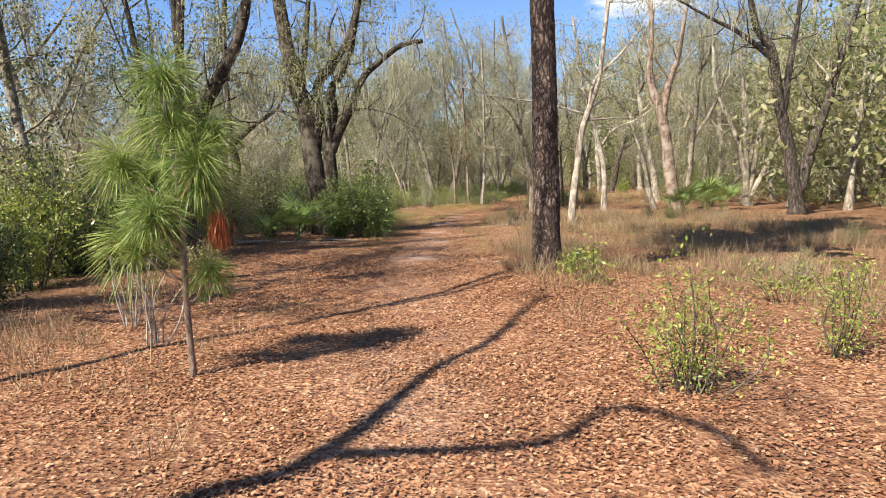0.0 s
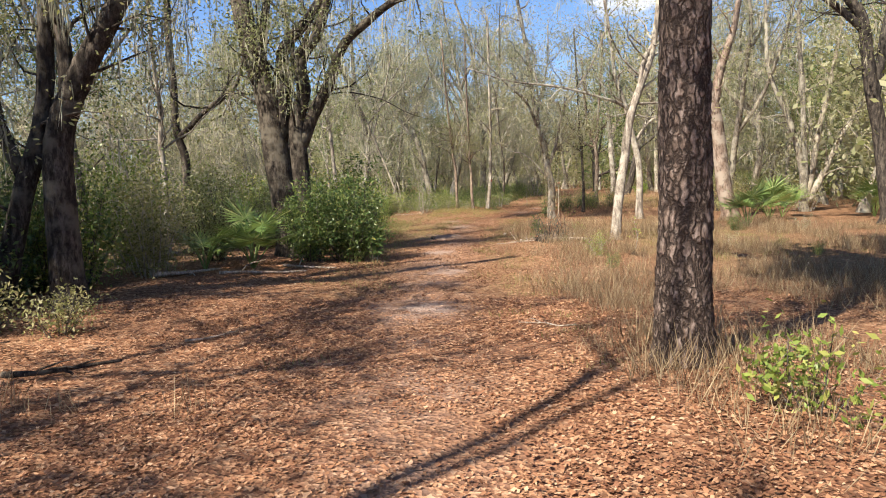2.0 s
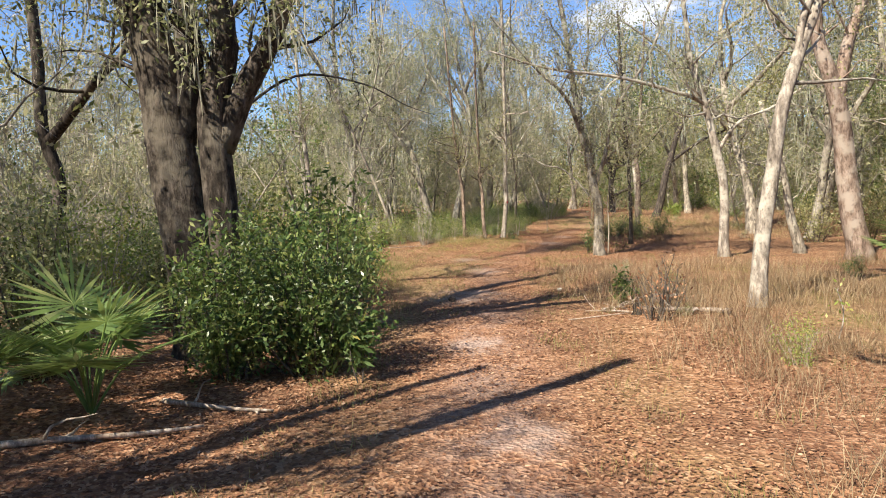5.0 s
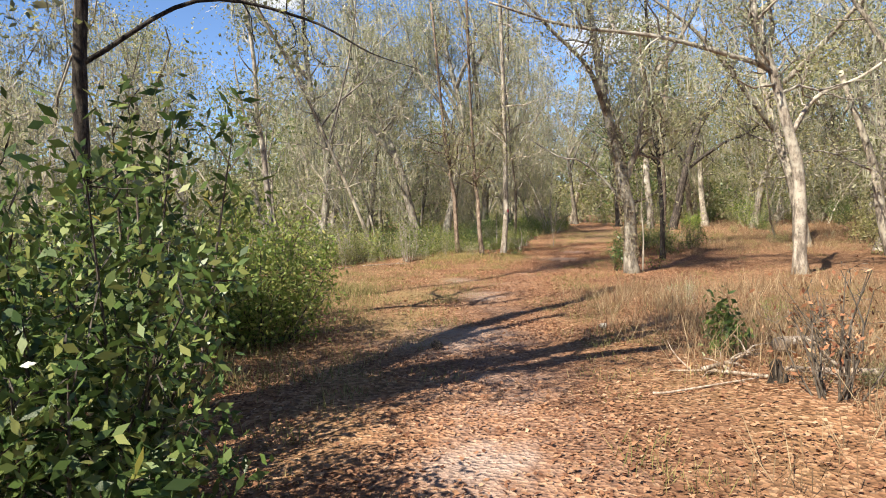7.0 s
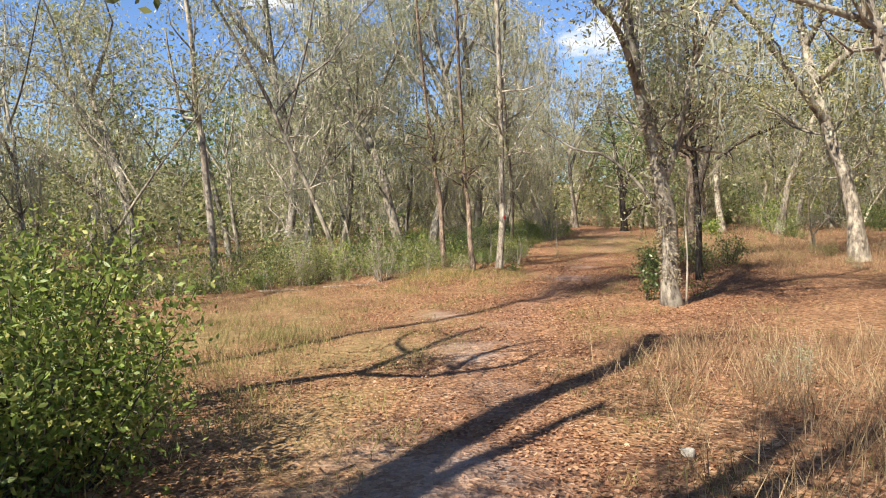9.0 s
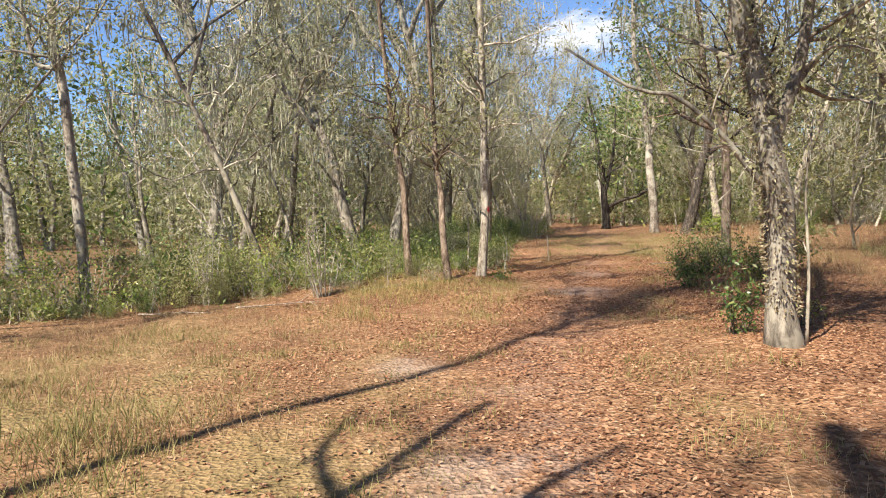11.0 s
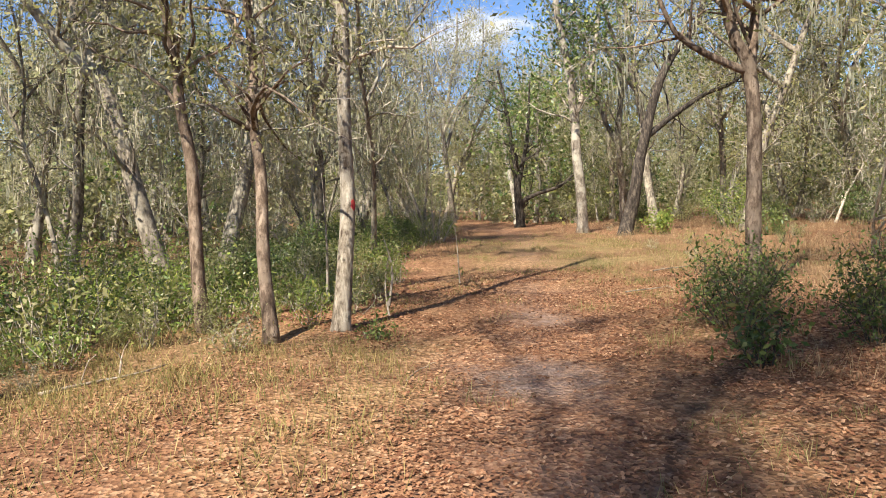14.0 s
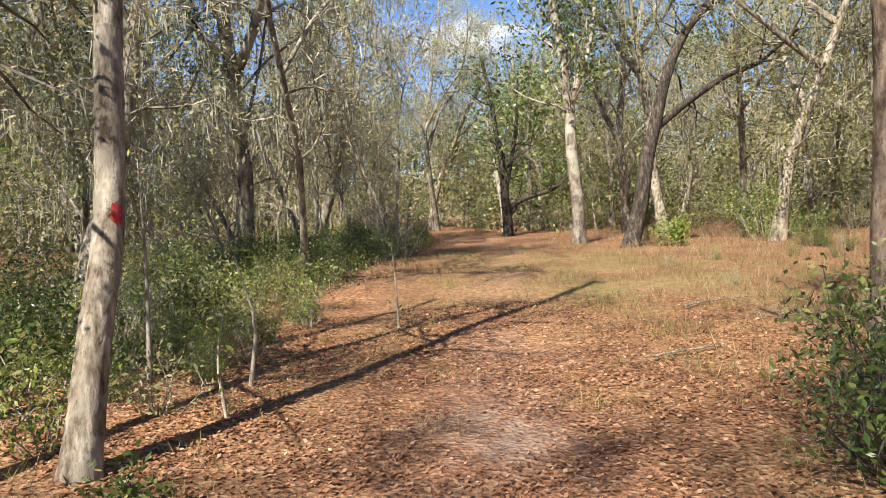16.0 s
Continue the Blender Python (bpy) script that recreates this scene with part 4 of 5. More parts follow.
# ---- the wood round about ----
KINDS = [
    ("oak_tree", dict(height=10, r=0.17, forks=4, open_=0.9), M_WOOD, M_OAKLEAF, dict(branches=8, leaves=18, leaf_size=0.045, spread=0.27, moss=0.3, branch_len=2.1, twigs=9),
     "grey-brown oak with sparse olive winter leaves"),
    ("moss_hung_oak", dict(height=11, r=0.16, forks=3, open_=0.7), M_WOOD, M_PALELEAF, dict(branches=8, leaves=13, leaf_size=0.045, spread=0.27, moss=0.6, branch_len=2.1, twigs=9),
     "pale oak hung with grey spanish moss"),
    ("slim_tree", dict(height=9, r=0.055, forks=2, open_=0.4), M_WOOD, M_PALELEAF, dict(branches=14, leaves=8, leaf_size=0.036, spread=0.2, moss=0.2, branch_len=1.3, twigs=7),
     "slim grey tree of the thicket"),
    ("bare_tree", dict(height=6, r=0.034, forks=4, open_=0.45, fork_at=0.08), M_TWIG, M_PALELEAF, dict(branches=12, leaves=4, leaf_size=0.034, spread=0.2, moss=0.12, branch_len=1.2, twigs=14),
     "leafless thin-stemmed grey tree of the thicket"),
    ("evergreen_tree", dict(height=8, r=0.11, forks=3, open_=0.5), M_WOOD, M_DARKLEAF, dict(branches=9, leaves=14, leaf_size=0.046, spread=0.26, branch_len=1.8, twigs=7),
     "dark evergreen oak of the thicket"),
]
models = []
park = [(-30, 66), (-26, 61), (-22, 64), (-18, 66), (-14, 62), (-30, 54), (-26, 48), (-22, 53), (28, 66), (32, 60), (-17, 57), (-12, 68), (-21, 45), (36, 64), (24, 68)]
for k in range(15):
    name, st, wood, leaf, kw, label = KINDS[k % 5]
    px, py = park[k]
    models.append(tree(name, px, py, rough_stems(100 + k, st["height"], st["r"], 0.22, st["forks"], st.get("fork_at", 0.3), st["open_"]), label, wood, leaf, 200 + k,
                       start=0.14, sides=7, rise=0.04, group="trees of the wood", **kw))

rw = np.random.default_rng(77)


def plant(ob, x, y, s):
    return copy_thing(ob, Matrix.Translation((x, y, float(gz(x, y)) - 0.04)) @ Matrix.Rotation(rw.uniform(0, 6.28), 4, "Z") @ Matrix.Scale(s, 4))


HEROES = [(1.5, 10), (-3.4, 19.5), (-5.1, 13.8), (-5.8, 13.8), (12.1, 24), (9.3, 27.4), (4.1, 21.6), (4, 30.5), (6.8, 29), (-4.8, 36.2), (2.1, 38), (1.4, 37.8),
          (0.7, 38.4), (7.9, 38), (5.9, 34), (12.2, 50), (12, 52.5), (12.5, 60)]


def wood_here(x, y):
    """How densely trees stand: 0 on open ground."""
    d = float(trail_distance(x, y))
    if d < 2.6 or any((x - a) ** 2 + (y - b) ** 2 < 2.2 for a, b in HEROES):
        return 0.0
    dep = float(thicket_depth(x, y))
    if dep > 0.4:
        return 1.0 if y > 12 else 0.3
    if dep > -0.1:
        return 0.0
    if y < -3:
        return 0.3 if d > 5 else 0.0
    east = np.interp(y, [0, 10, 20, 27, 33, 40, 48, 56, 60, 64], [13, 14, 15.5, 12.5, 10.5, 12, 14.5, 15.5, 13.5, 11])
    if x > east:
        return 0.75
    if y > 64:
        return 0.9
    return 0.0


taken = list(HEROES)
count = 0
for k in range(9000):
    if count >= 150:
        break
    x, y = rw.uniform(-30, 44), rw.uniform(-14, 82)
    p = wood_here(x, y)
    dep = float(thicket_depth(x, y))
    west = dep > 0
    gap = (1.35 if dep < 7 else 2.6) if west else 2.6
    if y < 4 or float(trail_distance(x, y)) > 22:
        gap = 4.0
    if west and dep < (4.5 if y > 15 else 3) and 6 < y < 26 or float(trail_distance(x, y)) > 16.5 and y > 0:
        continue
    if west and dep > 4.5:
        p *= 0.12 if y < 42 else 0.4
    if rw.random() > p or any((x - a) ** 2 + (y - b) ** 2 < gap * gap for a, b in taken):
        continue
    taken.append((x, y))
    count += 1
    if west and dep < 7 and y > 12:
        w = [0.0, 0.0, 0.42, 0.53, 0.05] if dep < 3.5 else [0.04, 0.2, 0.34, 0.37, 0.05]
    elif west:
        w = [0.22, 0.34, 0.2, 0.2, 0.04]
    else:
        w = [0.32, 0.27, 0.08, 0.11, 0.22]
    plant(models[int(rw.choice(5, p=w)) + 5 * int(rw.integers(0, 3))], x, y, rw.uniform(0.75, 1.2))

for k, (x, y, s) in enumerate([(0.6, 44.6, 1.1), (2.6, 49.5, 1.2), (-4.4, 43.0, 1.1), (4.6, 56.0, 1.2)]):
    plant(models[(1, 6, 11)[k % 3]], x, y, s)
for k, (x, y, s) in enumerate([(-8.4, 13.2, 1.0), (-9.6, 17.2, 1.1), (-7.9, 20.2, 0.9), (-10.5, 12.0, 1.1)]):
    plant(models[(4, 1, 9, 6)[k]], x, y, s)

# ---- undergrowth ----
shrub("wax_myrtle", -2.0, 18.7, 1.7, 1.5, "dense glossy evergreen shrub at the foot of the oak", M_DARKLEAF, 51, 24, 7, 0.032, side=4, hollow=0.08)
shrub("wax_myrtle", -2.75, 18.5, 1.5, 1.3, "dense glossy evergreen shrub at the foot of the oak", M_DARKLEAF, 52, 20, 7, 0.032, side=4, hollow=0.08)
shrub("broadleaf_shrub", -2.0, 19.7, 2.6, 1.1, "tall leafy shrub with long green leaves", M_MIDLEAF, 58, 12, 4, 0.052, 0.32, spread=0.08)
shrub("broadleaf_shrub", -1.5, 18.25, 0.95, 0.35, "leafy sprout with long pale green leaves", M_MIDLEAF, 158, 3, 4, 0.055, 0.3, spread=0.05)
shrub("wax_myrtle", -2.4, 24.0, 1.5, 1.9, "rounded bright evergreen bush beside the trail", M_BRIGHTLEAF, 59, 30, 8, 0.027, side=4, hollow=0.03)
shrub("wax_myrtle", -3.4, 25.3, 1.6, 1.9, "rounded bright evergreen bush beside the trail", M_BRIGHTLEAF, 60, 24, 7, 0.028, side=4, hollow=0.03)
shrub("wax_myrtle", -3.3, 23.0, 1.5, 1.6, "dense evergreen bush in the thicket edge", M_MIDLEAF, 61, 22, 7, 0.03, side=4, hollow=0.03)
palmetto(-3.6, 17.3, 1.3, 53, 14)
palmetto(-4.35, 17.0, 1.0, 65, 9)
palmetto(8.6, 24.6, 1.5, 54, 10)
palmetto(10.2, 26.6, 1.5, 55, 10)
palmetto(11.4, 28.2, 1.4, 66, 9)
palmetto(13.8, 27.0, 1.4, 67, 9)
shrub("sparkleberry", 1.62, 4.55, 0.85, 1.0, "small bright green shrub with thin bare stems", M_BRIGHTLEAF, 56, 17, 4, 0.018, spread=0.06, thick=0.7)
shrub("sparkleberry", 3.2, 5.6, 0.9, 0.8, "small bright green shrub with thin bare stems", M_BRIGHTLEAF, 57, 11, 4, 0.018, spread=0.05, thick=0.7)
shrub("sparkleberry", 1.9, 8.9, 0.55, 0.7, "small sprig of yellow-green leaves by the pine", M_BRIGHTLEAF, 68, 7, 3, 0.03, spread=0.05, thick=0.7)
shrub("sparkleberry", 3.9, 7.9, 0.5, 0.8, "small sprig of yellow-green leaves in dry grass", M_BRIGHTLEAF, 69, 7, 2, 0.025, spread=0.05, thick=0.7)
shrub("dead_shrub", 2.15, 20.4, 0.9, 0.8, "leafless brown dead shrub beside the trail", M_LITTER, 70, 14, 1, 0.025, bare=0.6)
shrub("dead_shrub", 2.6, 21.1, 0.8, 0.7, "leafless brown dead shrub beside the trail", M_LITTER, 71, 12, 1, 0.025, bare=0.6)
shrub("leafy_sapling", 2.25, 22.2, 0.55, 0.3, "small green sapling among grey dead branches", M_DARKLEAF, 72, 4, 5, 0.035)
shrub("scrub_oak", -5.3, 12.3, 0.7, 1.0, "low weedy bush at the foot of the oak clump", M_OAKLEAF, 173, 14, 4, 0.03)
shrub("scrub_oak", -4.3, 12.2, 0.45, 0.8, "low weedy bush at the foot of the oak clump", M_OAKLEAF, 174, 12, 3, 0.025)
shrub("scrub_oak", -6.2, 12.0, 1.1, 1.3, "low leafy bush at the foot of the oak clump", M_DARKLEAF, 175, 14, 5, 0.035)
shrub("scrub_oak", -6.4, 14.0, 1.5, 1.6, "dark leafy bush at the thicket edge", M_DARKLEAF, 176, 16, 5, 0.035)
for k, (x, y) in enumerate([(1.1, 37.2), (1.9, 38.3), (0.3, 37.6), (-0.3, 36.9), (2.4, 38.9), (0.9, 38.6), (3.0, 40.6), (3.6, 42.2)]):
    shrub("weed_clump", x, y, 0.4 + 0.1 * (k % 3), 0.5, "tangle of thin weeds at the foot of the trees", (M_OAKLEAF, M_BRIGHTLEAF)[k % 2], 180 + k, 9, 2, 0.022, thick=0.6, wood=M_TWIG)
shrub("scrub_oak", 6.0, 36.5, 0.7, 1.3, "low dark scrub with glossy leaves", M_DARKLEAF, 73, 18, 3, 0.027)
shrub("scrub_oak", 6.8, 37.4, 0.8, 1.4, "low dark scrub with glossy leaves", M_DARKLEAF, 74, 18, 3, 0.027)
shrub("scrub_oak", 7.6, 36.3, 0.8, 1.4, "low dark scrub with glossy leaves", M_DARKLEAF, 274, 18, 3, 0.027)
shrub("scrub_oak", 6.6, 35.3, 0.6, 1.1, "low dark scrub with glossy leaves", M_MIDLEAF, 275, 14, 3, 0.027)
shrub("scrub_oak", 5.3, 35.2, 0.5, 0.7, "low dark scrub with glossy leaves", M_DARKLEAF, 75, 10, 2, 0.035)
shrub("scrub_oak", 4.9, 31.6, 0.4, 0.45, "low leafy scrub at the foot of the oak", M_BRIGHTLEAF, 76, 5, 1, 0.026)
shrub("scrub_oak", 3.9, 31.3, 0.8, 0.5, "leafy sprouts at the foot of the oak", M_DARKLEAF, 77, 7, 3, 0.03)
shrub("yellow_sapling", 12.9, 49.2, 0.9, 0.8, "yellow-green sapling under the leaning oak", M_BRIGHTLEAF, 78, 9, 5, 0.045)
shrub("ground_sprout", 2.5, 37.4, 0.14, 0.28, "low green sprouting plant in the leaf litter", M_DARKLEAF, 79, 7, 2, 0.025)
shrub("bare_thicket_shrub", -0.8, 35.8, 1.7, 0.9, "pale leafless shrub with many upright stems", M_BRIGHTLEAF, 80, 13, 1, 0.025, wood=M_TWIG, bare=0.6, side=7, thick=0.8)
shrub("bare_thicket_shrub", -2.6, 35.6, 1.4, 1.2, "pale leafless shrub with many upright stems", M_BRIGHTLEAF, 81, 10, 1, 0.025, wood=M_TWIG, bare=0.6, side=6, thick=0.8)
shrub("bare_sapling", -2.75, 6.4, 1.25, 0.7, "thin bare pale saplings beside the young pine", M_PALELEAF, 82, 7, 1, 0.02, wood=M_TWIG, bare=0.8, thick=0.9)
shrub("bare_sapling", -3.4, 7.4, 1.1, 0.7, "thin bare pale saplings beside the young pine", M_PALELEAF, 83, 7, 1, 0.02, wood=M_TWIG, bare=0.8, thick=0.9)
shrub("curled_bare_tree", 6.4, 51.5, 2.0, 2.4, "pale curling leafless shrub at the thicket edge", M_PALELEAF, 84, 12, 1, 0.03, wood=M_TWIG, bare=0.8, side=3, thick=2.0)
for k, (x, y, h) in enumerate([(2.84, 38.75, 1.2), (3.85, 19.3, 0.7), (3.0, 39.6, 2.2), (2.2, 39.9, 2.6), (4.6, 41.8, 1.4)]):
    shrub("thin_sapling", x, y, h, 0.18, "thin upright sapling with a few leaves", M_BRIGHTLEAF, 85 + k, 1, 2, 0.03, wood=M_TWIG, bare=0.6, thick=1.4)

for k, (x, y, h, w) in enumerate([(-5.7, 15.3, 2.0, 1.5), (-4.9, 16.1, 1.8, 1.4), (-6.6, 15.2, 2.2, 1.6), (-5.6, 17.0, 2.1, 1.5), (-4.6, 18.4, 1.9, 1.4), (-7.6, 13.8, 2.2, 1.7),
                                  (-6.3, 10.4, 2.3, 1.6), (-7.3, 11.6, 2.7, 1.8), (-5.9, 8.6, 1.5, 1.3), (-5.2, 20.6, 2.0, 1.5), (-4.2, 21.8, 1.7, 1.4)]):
    leaf, label = ((M_BRIGHTLEAF, "yellow-green leafy bush in the roadside thicket"), (M_DARKLEAF, "dark evergreen bush in the thicket"), (M_OAKLEAF, "olive-leaved bush at the thicket edge"))[(0, 2, 1)[k % 3]]
    shrub("thicket_bush", x, y, h, w, label, leaf, 500 + k, 20, 6, 0.031, side=3, spread=0.09, wood=M_TWIG if k % 2 else None, hollow=0.04)

BUSH = [(M_DARKLEAF, 0.05, "dark green evergreen undergrowth bush"), (M_OAKLEAF, 0.25, "thin olive-leaved undergrowth bush"),
        (M_BRIGHTLEAF, 0.45, "thin yellow-green undergrowth bush"), (M_PALELEAF, 0.7, "twiggy half-bare undergrowth bush")]
bush = [shrub("undergrowth_bush", -20 + 2 * k, 74, 1.6, 1.7, BUSH[k % 4][2], BUSH[k % 4][0], 300 + k, 13, 7, 0.036, group="bushes of the undergrowth",
              bare=BUSH[k % 4][1], near=False, wood=M_TWIG if k % 4 > 1 else None, spread=0.1) for k in range(8)]
edge = EDGE[(EDGE[:, 0] > 9) & (EDGE[:, 0] < 63)][:, ::-1]
steps = np.linalg.norm(np.diff(edge, axis=0), axis=1)
along = np.concatenate([[0], np.cumsum(steps)])
for k in range(125):
    u = rw.uniform(0, along[-1])
    i = min(len(steps) - 1, int(np.searchsorted(along, u) - 1))
    f = (u - along[i]) / steps[i]
    p, d = edge[i] + f * (edge[i + 1] - edge[i]), (edge[i + 1] - edge[i]) / steps[i]
    off = 0.25 + rw.exponential(0.9)
    x, y = p + off * np.array([-d[1], d[0]])
    if any((x - a) ** 2 + (y - b) ** 2 < 0.3 for a, b in HEROES) or float(trail_distance(x, y)) < 1.7:
        continue
    if y < 19.8 and x > -4.9 and y > 14:
        continue
    size = 0.5 if y > 33 else 0.85
    plant(bush[int(rw.choice(4, p=[0.36, 0.26, 0.2, 0.18])) + 4 * int(rw.random() < 0.5)], x, y, size * rw.uniform(0.7, 1.5))
for k in range(55):
    y = rw.uniform(33.5, 64)
    x = float(np.interp(y, EDGE[:, 0], EDGE[:, 1])) - rw.uniform(0.7, 6.5)
    if float(trail_distance(x, y)) > 2.2 and all((x - a) ** 2 + (y - b) ** 2 > 0.2 for a, b in HEROES):
        plant(bush[int(rw.choice(4, p=[0.2, 0.3, 0.2, 0.3])) + 4 * int(rw.random() < 0.5)], x, y, rw.uniform(0.6, 1.1) * (1.0 if y < 38 else 0.6))
for k in range(38):
    y = rw.uniform(20, 66)
    x = float(np.interp(y, [0, 10, 20, 27, 33, 40, 48, 56, 60, 66], [13, 14, 15.5, 13, 11.5, 13, 15.5, 16.5, 15, 12])) + rw.uniform(0, 8)
    if all((x - a) ** 2 + (y - b) ** 2 > 0.3 for a, b in HEROES):
        plant(bush[int(rw.choice(4, p=[0.3, 0.3, 0.2, 0.2])) + 4 * int(rw.random() < 0.5)], x, y, rw.uniform(0.6, 1.2))
got = 0
for k in range(9000):
    if got >= 22:
        break
    x, y = rw.uniform(-12, 34), rw.uniform(3, 76)
    if thicket_depth(x, y) > 0 or rw.random() > wood_here(x, y):
        continue
    got += 1
    plant(bush[int(rw.choice(4, p=[0.25, 0.3, 0.2, 0.25])) + 4 * int(rw.random() < 0.5)], x, y, rw.uniform(0.5, 1.2))

for k in range(45):
    y = rw.uniform(34.6, 43)
    x = float(np.interp(y, EDGE[:, 0], EDGE[:, 1])) + rw.uniform(-0.6, 0.75)
    if float(trail_distance(x, y)) > 1.3 and all((x - a) ** 2 + (y - b) ** 2 > 0.09 for a, b in HEROES):
        plant(bush[int(rw.choice(4, p=[0.3, 0.25, 0.3, 0.15])) + 4 * int(rw.random() < 0.5)], x, y, rw.uniform(0.16, 0.36))
for k in range(55):
    x, y = (rw.uniform(5.5, 16), rw.uniform(35, 56)) if k < 32 else (rw.uniform(2.2, 10), rw.uniform(9, 26))
    if float(trail_distance(x, y)) > 1.9:
        plant(bush[int(rw.choice(4, p=[0.2, 0.3, 0.2, 0.3])) + 4 * int(rw.random() < 0.5)], x, y, rw.uniform(0.14, 0.34))

# low growth under the thicket, thin stems with leaves low down
ru = np.random.default_rng(131)
for leaf, n_clumps, label in ((M_DARKLEAF, 210, "dark green low growth under the thicket trees"), (M_OAKLEAF, 230, "olive low growth under the thicket trees"), (M_BRIGHTLEAF, 120, "yellow-green low growth along the thicket edge")):
    g, stalk = Geo(), Geo()
    made = 0
    while made < n_clumps:
        y = ru.uniform(26, 62)
        dep = 0.2 + ru.exponential(2.0)
        x = float(np.interp(y, EDGE[:, 0], EDGE[:, 1])) - dep
        if float(trail_distance(x, y)) < 2.0:
            continue
        made += 1
        h = ru.uniform(0.35, 1.0) * (0.55 + 0.14 * min(dep, 5)) * (1.0 if y < 38 else 0.55)
        base = np.array([x, y, float(gz(x, y)) - 0.03])
        for _ in range(6):
            line = wander(base + np.append(ru.normal(0, 0.18, 2), 0), (ru.normal(0, 0.3), ru.normal(0, 0.3), 1.0), h * ru.uniform(0.7, 1.5), 4, ru, 0.2, 0.05)
            stalk.tube(line, np.linspace(0.008, 0.004, 4), 3)
            leaves_about(g, line[1:], 11, 0.17, 0.034, ru, 0.42)
    tagged(new("undergrowth", g.mesh("undergrowth", leaf)), label, "undergrowth", kind="stuff")
    tagged(new("undergrowth_stems", stalk.mesh("undergrowth_stems", M_TWIG)), "thin pale stems of the low growth", "undergrowth", kind="stuff")

# ---- far woods ----
rf = np.random.default_rng(91)
for name, leaf, n_crowns in (("far_woods", M_OAKLEAF, 370), ("far_woods", M_PALELEAF, 400), ("far_woods", M_DARKLEAF, 110)):
    g, tr = Geo(), Geo()
    cs = []
    while len(cs) < n_crowns:
        x, y = rf.uniform(-42, 58), rf.uniform(-30, 108)
        d = float(trail_distance(x, y))
        if (13 < d < 36 or y > 62 and 4 < d) and rf.random() < ((1.0 if x > -6 or y > 58 else 0.22) if y > 8 else 0.1):
            cs.append((x, y))
    for x, y in cs:
        h = rf.uniform(6, 13.5)
        for _ in range(6):
            cz = h * rf.uniform(0.08, 0.95)
            m_ = 85
            c = np.array([x, y, cz]) + rf.normal(0, 1, 3) * np.array([1.3, 1.3, 0.2]) + rf.normal(0, 1, (m_, 3)) * np.array([0.95, 0.95, 0.7])
            c[:, 2] = np.abs(c[:, 2])
            a = unit(rf.normal(0, 1, c.shape))
            s_ = rf.uniform(0.075, 0.17, (m_, 1))
            g.blades(c, a * s_, unit(np.cross(a, rf.normal(0, 1, c.shape))) * s_ * 0.5)
        if rf.random() < 0.3:
            tr.tube(wander((x, y, -0.1), (rf.normal(0, 0.1), rf.normal(0, 0.1), 1), h, 6, rf, 0.1, 0.1), np.linspace(rf.uniform(0.1, 0.2), 0.04, 6), 5)
    tagged(new(name, g.mesh(name, leaf)), "hazy foliage of the distant oak wood", "far woods", kind="stuff")
    tagged(new("far_trunks", tr.mesh("far_trunks", M_GREY)), "grey trunks of the distant oak wood", "far woods", kind="stuff")

g = Geo()
ang = np.linspace(0, 2 * math.pi, 241)
top = 11 + 2.5 * np.sin(ang * 17) + 2 * np.sin(ang * 41 + 1) + np.random.default_rng(4).normal(0, 1.3, 241)
top[-1] = top[0]
lo = np.stack([5 + 150 * np.cos(ang), 35 + 150 * np.sin(ang), 0 * ang - 2], 1)
hi = np.stack([5 + 150 * np.cos(ang), 35 + 150 * np.sin(ang), top], 1)
g.add(np.stack([lo, hi], 1).reshape(-1, 3), np.array([(2 * i, 2 * i + 2, 2 * i + 3, 2 * i + 1) for i in range(240)]))
M_BACK = bark("distant_wood", (0.04, 0.045, 0.025), (0.1, 0.1, 0.06), (0.2, 0.18, 0.12), 0.8, None, 0.1)
tagged(new("backdrop", g.mesh("backdrop", M_BACK)), "line of distant woods closing the view", "backdrop", kind="structure")

# ---- clouds ----
M_CLOUD, nt, ns, ln, bsdf = nodes_of("cloud")
ns.remove(bsdf)
puff = noise_node(nt, 2.6, 9, 0.62)
tc = ns.new("ShaderNodeTexCoord")
vl = ns.new("ShaderNodeVectorMath")
vl.operation = "LENGTH"
ln.new(tc.outputs["Object"], vl.inputs[0])
sub = ns.new("ShaderNodeMath")
sub.operation = "SUBTRACT"
ln.new(puff.outputs[0], sub.inputs[0])
half = ns.new("ShaderNodeMath")
half.operation = "MULTIPLY"
half.inputs[1].default_value = 0.42
ln.new(vl.outputs["Value"], half.inputs[0])
ln.new(half.outputs[0], sub.inputs[1])
fac = ramp(nt, sub.outputs[0], [(0.14, (0, 0, 0)), (0.4, (0.9, 0.9, 0.9))])
clear, glow, mx = ns.new("ShaderNodeBsdfTransparent"), ns.new("ShaderNodeEmission"), ns.new("ShaderNodeMixShader")
glow.inputs["Color"].default_value = (0.95, 0.96, 1.0, 1)
glow.inputs["Strength"].default_value = 0.52
ln.new(fac, mx.inputs[0])
ln.new(clear.outputs[0], mx.inputs[1])
ln.new(glow.outputs[0], mx.inputs[2])
ln.new(mx.outputs[0], ns["Material Output"].inputs["Surface"])
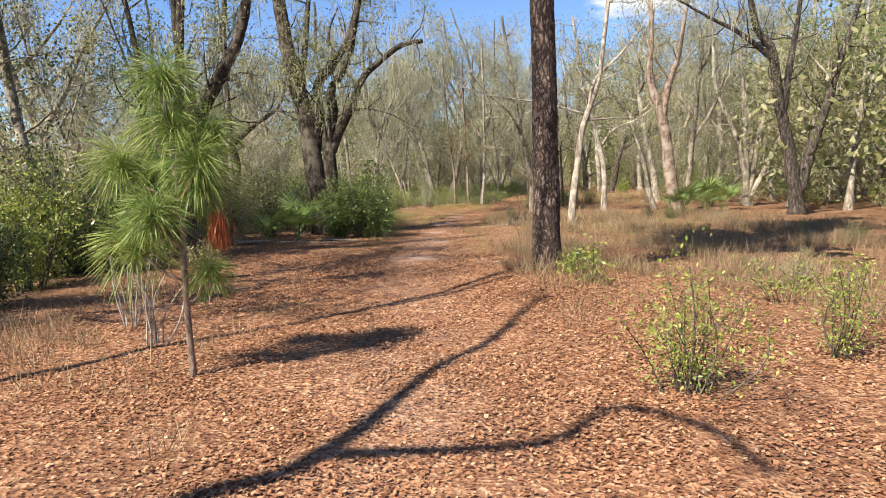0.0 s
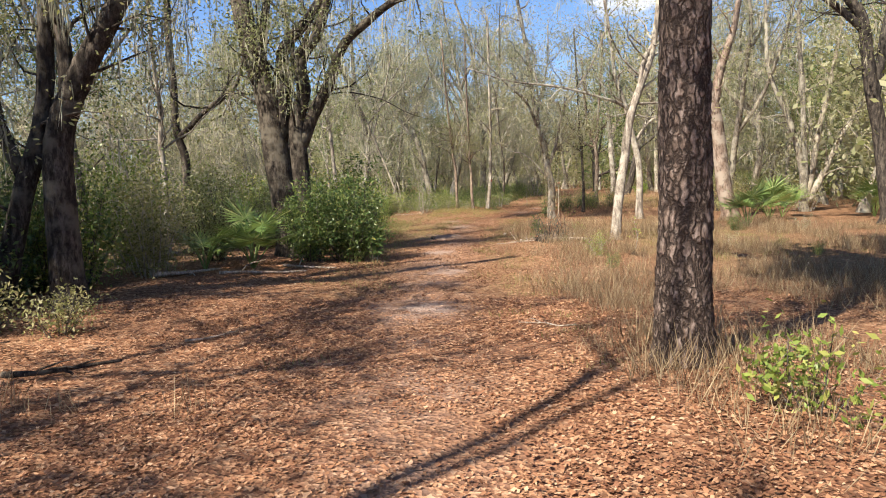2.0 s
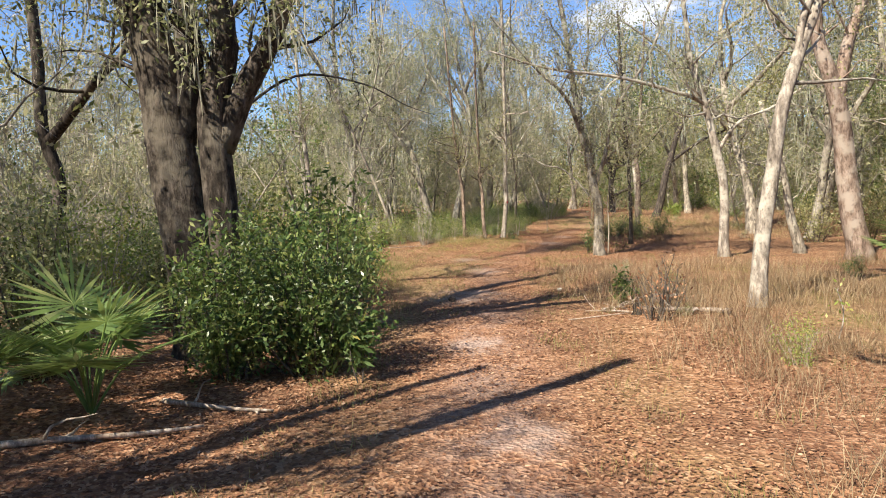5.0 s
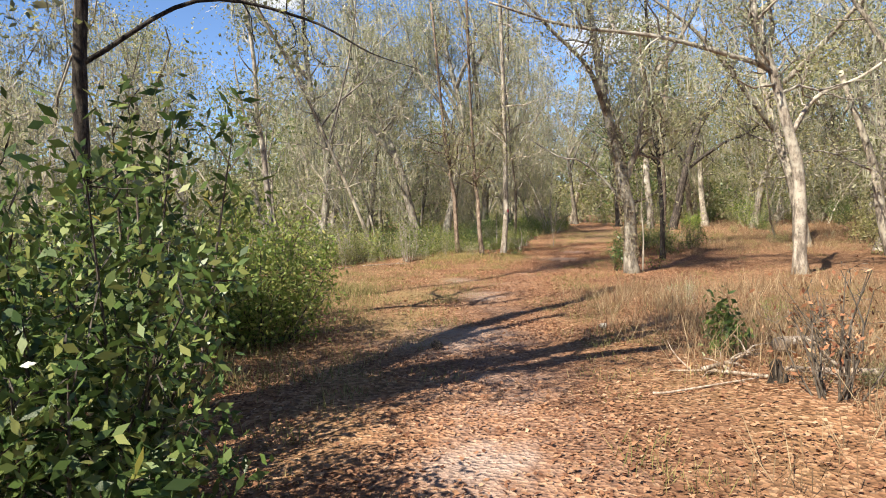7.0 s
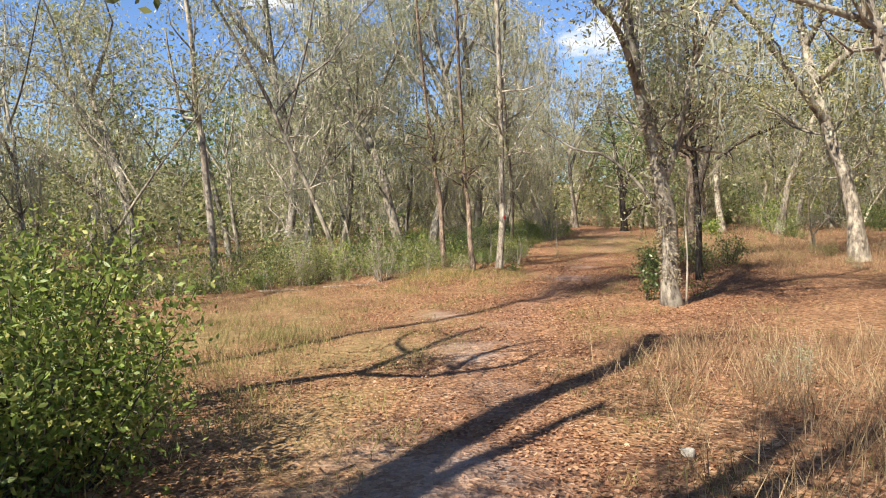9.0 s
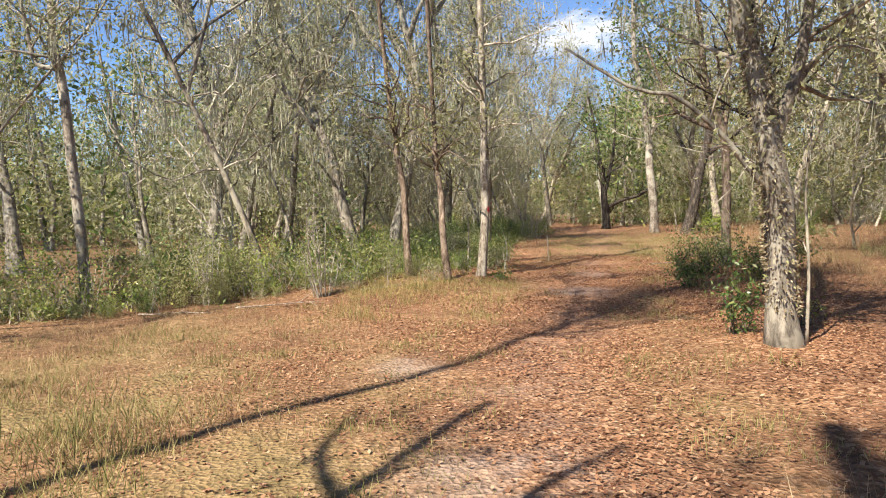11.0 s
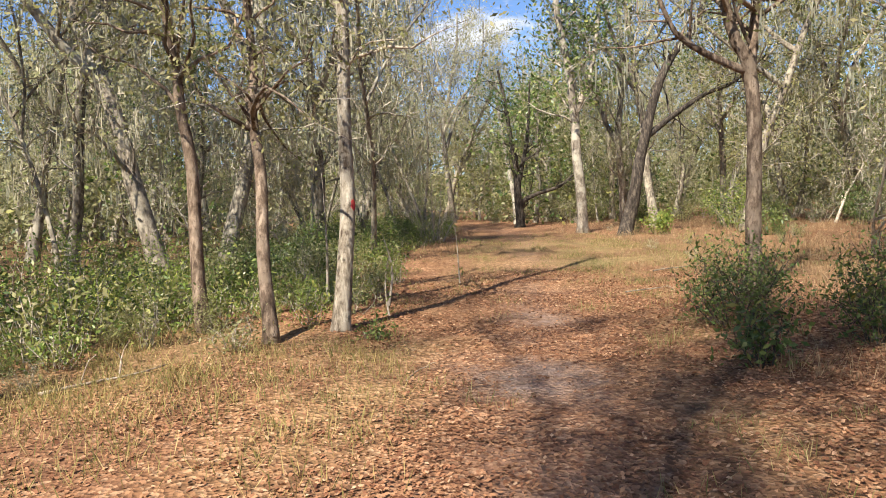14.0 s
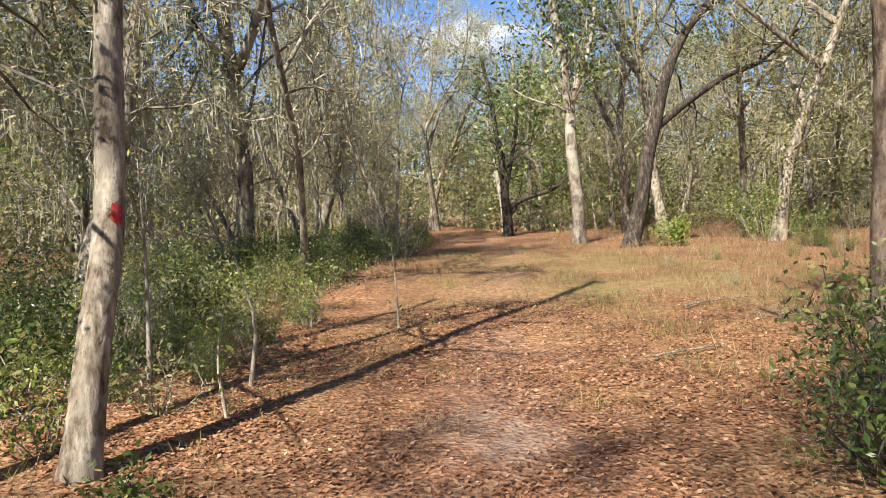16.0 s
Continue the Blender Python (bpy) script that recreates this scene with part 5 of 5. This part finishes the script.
for az, el, w, h in ((17, 13.5, 330, 130), (-24, 20, 420, 150), (26, 20, 300, 110), (3, 19, 260, 90), (-10, 17, 200, 70)):
    g = Geo()
    u, v = np.meshgrid(np.linspace(-1, 1, 9), np.linspace(-1, 1, 9), indexing="ij")
    g.add(np.stack([u, v, 0 * u], -1).reshape(-1, 3), np.array([(i * 9 + j, (i + 1) * 9 + j, (i + 1) * 9 + j + 1, i * 9 + j + 1) for i in range(8) for j in range(8)]))
    ob = tagged(new("cloud", g.mesh("cloud", M_CLOUD)), "thin white cloud in the blue sky", "cloud", kind="structure")
    a, e = radians(az), radians(el)
    eye = Vector((3000 * math.sin(a) * math.cos(e), 3000 * math.cos(a) * math.cos(e), 3000 * math.sin(e)))
    ob.matrix_world = look(eye, (0, 0, 0)) @ Matrix.Diagonal((w, h, 100, 1))


# ---- dead wood on the ground ----
def dead_branch(x, y, length, r, turn, label, seed, forks=2, category="fallen branch", material=None):
    rng = np.random.default_rng(seed)
    ob = thing("fallen_branch", x, y, label, category)
    d = np.array([math.cos(turn), math.sin(turn), 0])
    pts = [d * s * length + np.array([rng.normal(0, 0.04), rng.normal(0, 0.04), 0]) for s in (-0.5, -0.2, 0.15, 0.5)]
    line = spline(pts, 12)
    line[:, 2] = gz(x + line[:, 0], y + line[:, 1]) - ob.location.z + r * 0.8 + 0.01 + 0.03 * rng.random()
    g = Geo()
    g.tube(line, np.linspace(r, r * 0.45, 12), 9, 0.08, rng)
    part("bole", g, material or M_DEAD, ob, smooth=True)
    for _ in range(forks):
        i = rng.integers(3, 10)
        g = Geo()
        g.tube(wander(line[i], d + rng.normal(0, 0.6, 3) + np.array([0, 0, 0.25]), length * rng.uniform(0.2, 0.4), 5, rng, 0.25, -0.1), np.linspace(r * 0.5, 0.003, 5), 6)
        part("side_branch", g, material or M_DEAD, ob)
    return ob


dead_branch(-2.65, 12.0, 0.6, 0.014, 0.7, "grey broken branch lying on fallen leaves", 1, 2)
dead_branch(0.8, 11.9, 0.6, 0.008, 2.6, "thin dry twigs lying on the ground", 2, 5)
dead_branch(2.9, 22.2, 0.7, 0.075, 0.2, "short weathered grey log in dry grass", 3, 1)
dead_branch(2.1, 21.7, 0.9, 0.02, 0.6, "tangle of bleached dead branches", 4, 7)
dead_branch(1.8, 21.4, 0.8, 0.015, 2.3, "tangle of bleached dead branches", 5, 7)
dead_branch(1.5, 20.9, 0.9, 0.01, 0.2, "thin bleached stick on the ground", 6, 2)
dead_branch(2.7, 20.9, 1.2, 0.04, 2.9, "weathered fallen limb beside the trail", 7, 4)
dead_branch(-3.2, 16.7, 1.4, 0.03, 0.3, "grey fallen branch at the foot of the shrubs", 8, 3)
dead_branch(-2.6, 17.4, 1.0, 0.025, -0.3, "grey fallen branch at the foot of the shrubs", 9, 3)
dead_branch(-4.4, 16.3, 1.1, 0.04, 0.9, "grey fallen branch at the foot of the shrubs", 10, 3)
dead_branch(-3.5, 10.7, 0.9, 0.028, 0.5, "dark rotting branch under the oak clump", 11, 5, material=M_OAK)
dead_branch(6.6, 39.2, 0.8, 0.01, 0.3, "thin grey fallen branch in dry grass", 12, 3, material=M_WOOD)
dead_branch(8.5, 41.6, 1.1, 0.014, 0.1, "thin grey fallen branch in dry grass", 13, 3, material=M_WOOD)
dead_branch(2.6, 35.9, 0.5, 0.006, 0.9, "thin dry twig on fallen leaves", 14, 2)
dead_branch(-1.4, 35.0, 1.2, 0.014, 0.25, "bleached sticks at the thicket edge", 15, 5)
dead_branch(0.2, 36.4, 1.0, 0.014, 0.7, "bleached sticks at the thicket edge", 16, 5)
dead_branch(-2.9, 34.7, 1.2, 0.014, -0.2, "bleached sticks at the thicket edge", 17, 5)

# stump among the grass
ob = thing("tree_stump", 2.05, 20.95, "small dark rotten stump in the grass", "stump")
g = Geo()
g.tube([(0, 0, -0.05), (0.01, 0, 0.06), (0.0, 0.01, 0.12), (0.01, 0, 0.16)], [0.08, 0.05, 0.045, 0.03], 12, 0.15, np.random.default_rng(2))
part("bole", g, M_OAK, ob)

# pine cone and a pale chunk of wood beside the trail
ob = thing("pine_cone", -0.39, 23.12, "dark open pine cone lying on the sand", "pine cone")
g = Geo()
rn = np.random.default_rng(14)
pa, pt = np.arange(90) * 2.4, np.linspace(0.05, 0.95, 90)
pr = 0.045 * np.sin(math.pi * np.clip(pt, 0.08, 0.92)) + 0.008
pc = np.stack([0.13 * (pt - 0.5), pr * np.cos(pa), 0.05 + pr * np.sin(pa)], 1)
pd = unit(np.stack([0.5 + 0 * pa, np.cos(pa), np.sin(pa)], 1))
g.blades(pc, pd * 0.016, unit(np.cross(pd, np.array([1.0, 0, 0]))) * 0.013)
part("scales", g, M_DARK, ob, kind="stuff")
bm = bmesh.new()
bmesh.ops.create_icosphere(bm, subdivisions=3, radius=0.05)
for v in bm.verts:
    v.co += Vector(noise.noise_vector(v.co * 12)) * 0.022
    v.co.z *= 0.8
me = bpy.data.meshes.new("pale_stone")
bm.to_mesh(me)
bm.free()
me.materials.append(bark("pale_stone", (0.3, 0.28, 0.23), (0.45, 0.43, 0.37), (0.6, 0.58, 0.52), 18, None, 0.004))
ob = tagged(new("pale_stone", me), "small whitish lump of limestone in the grass", "stone")
ob.location = (1.59, 24.0, float(gz(1.59, 24.0)) + 0.03)
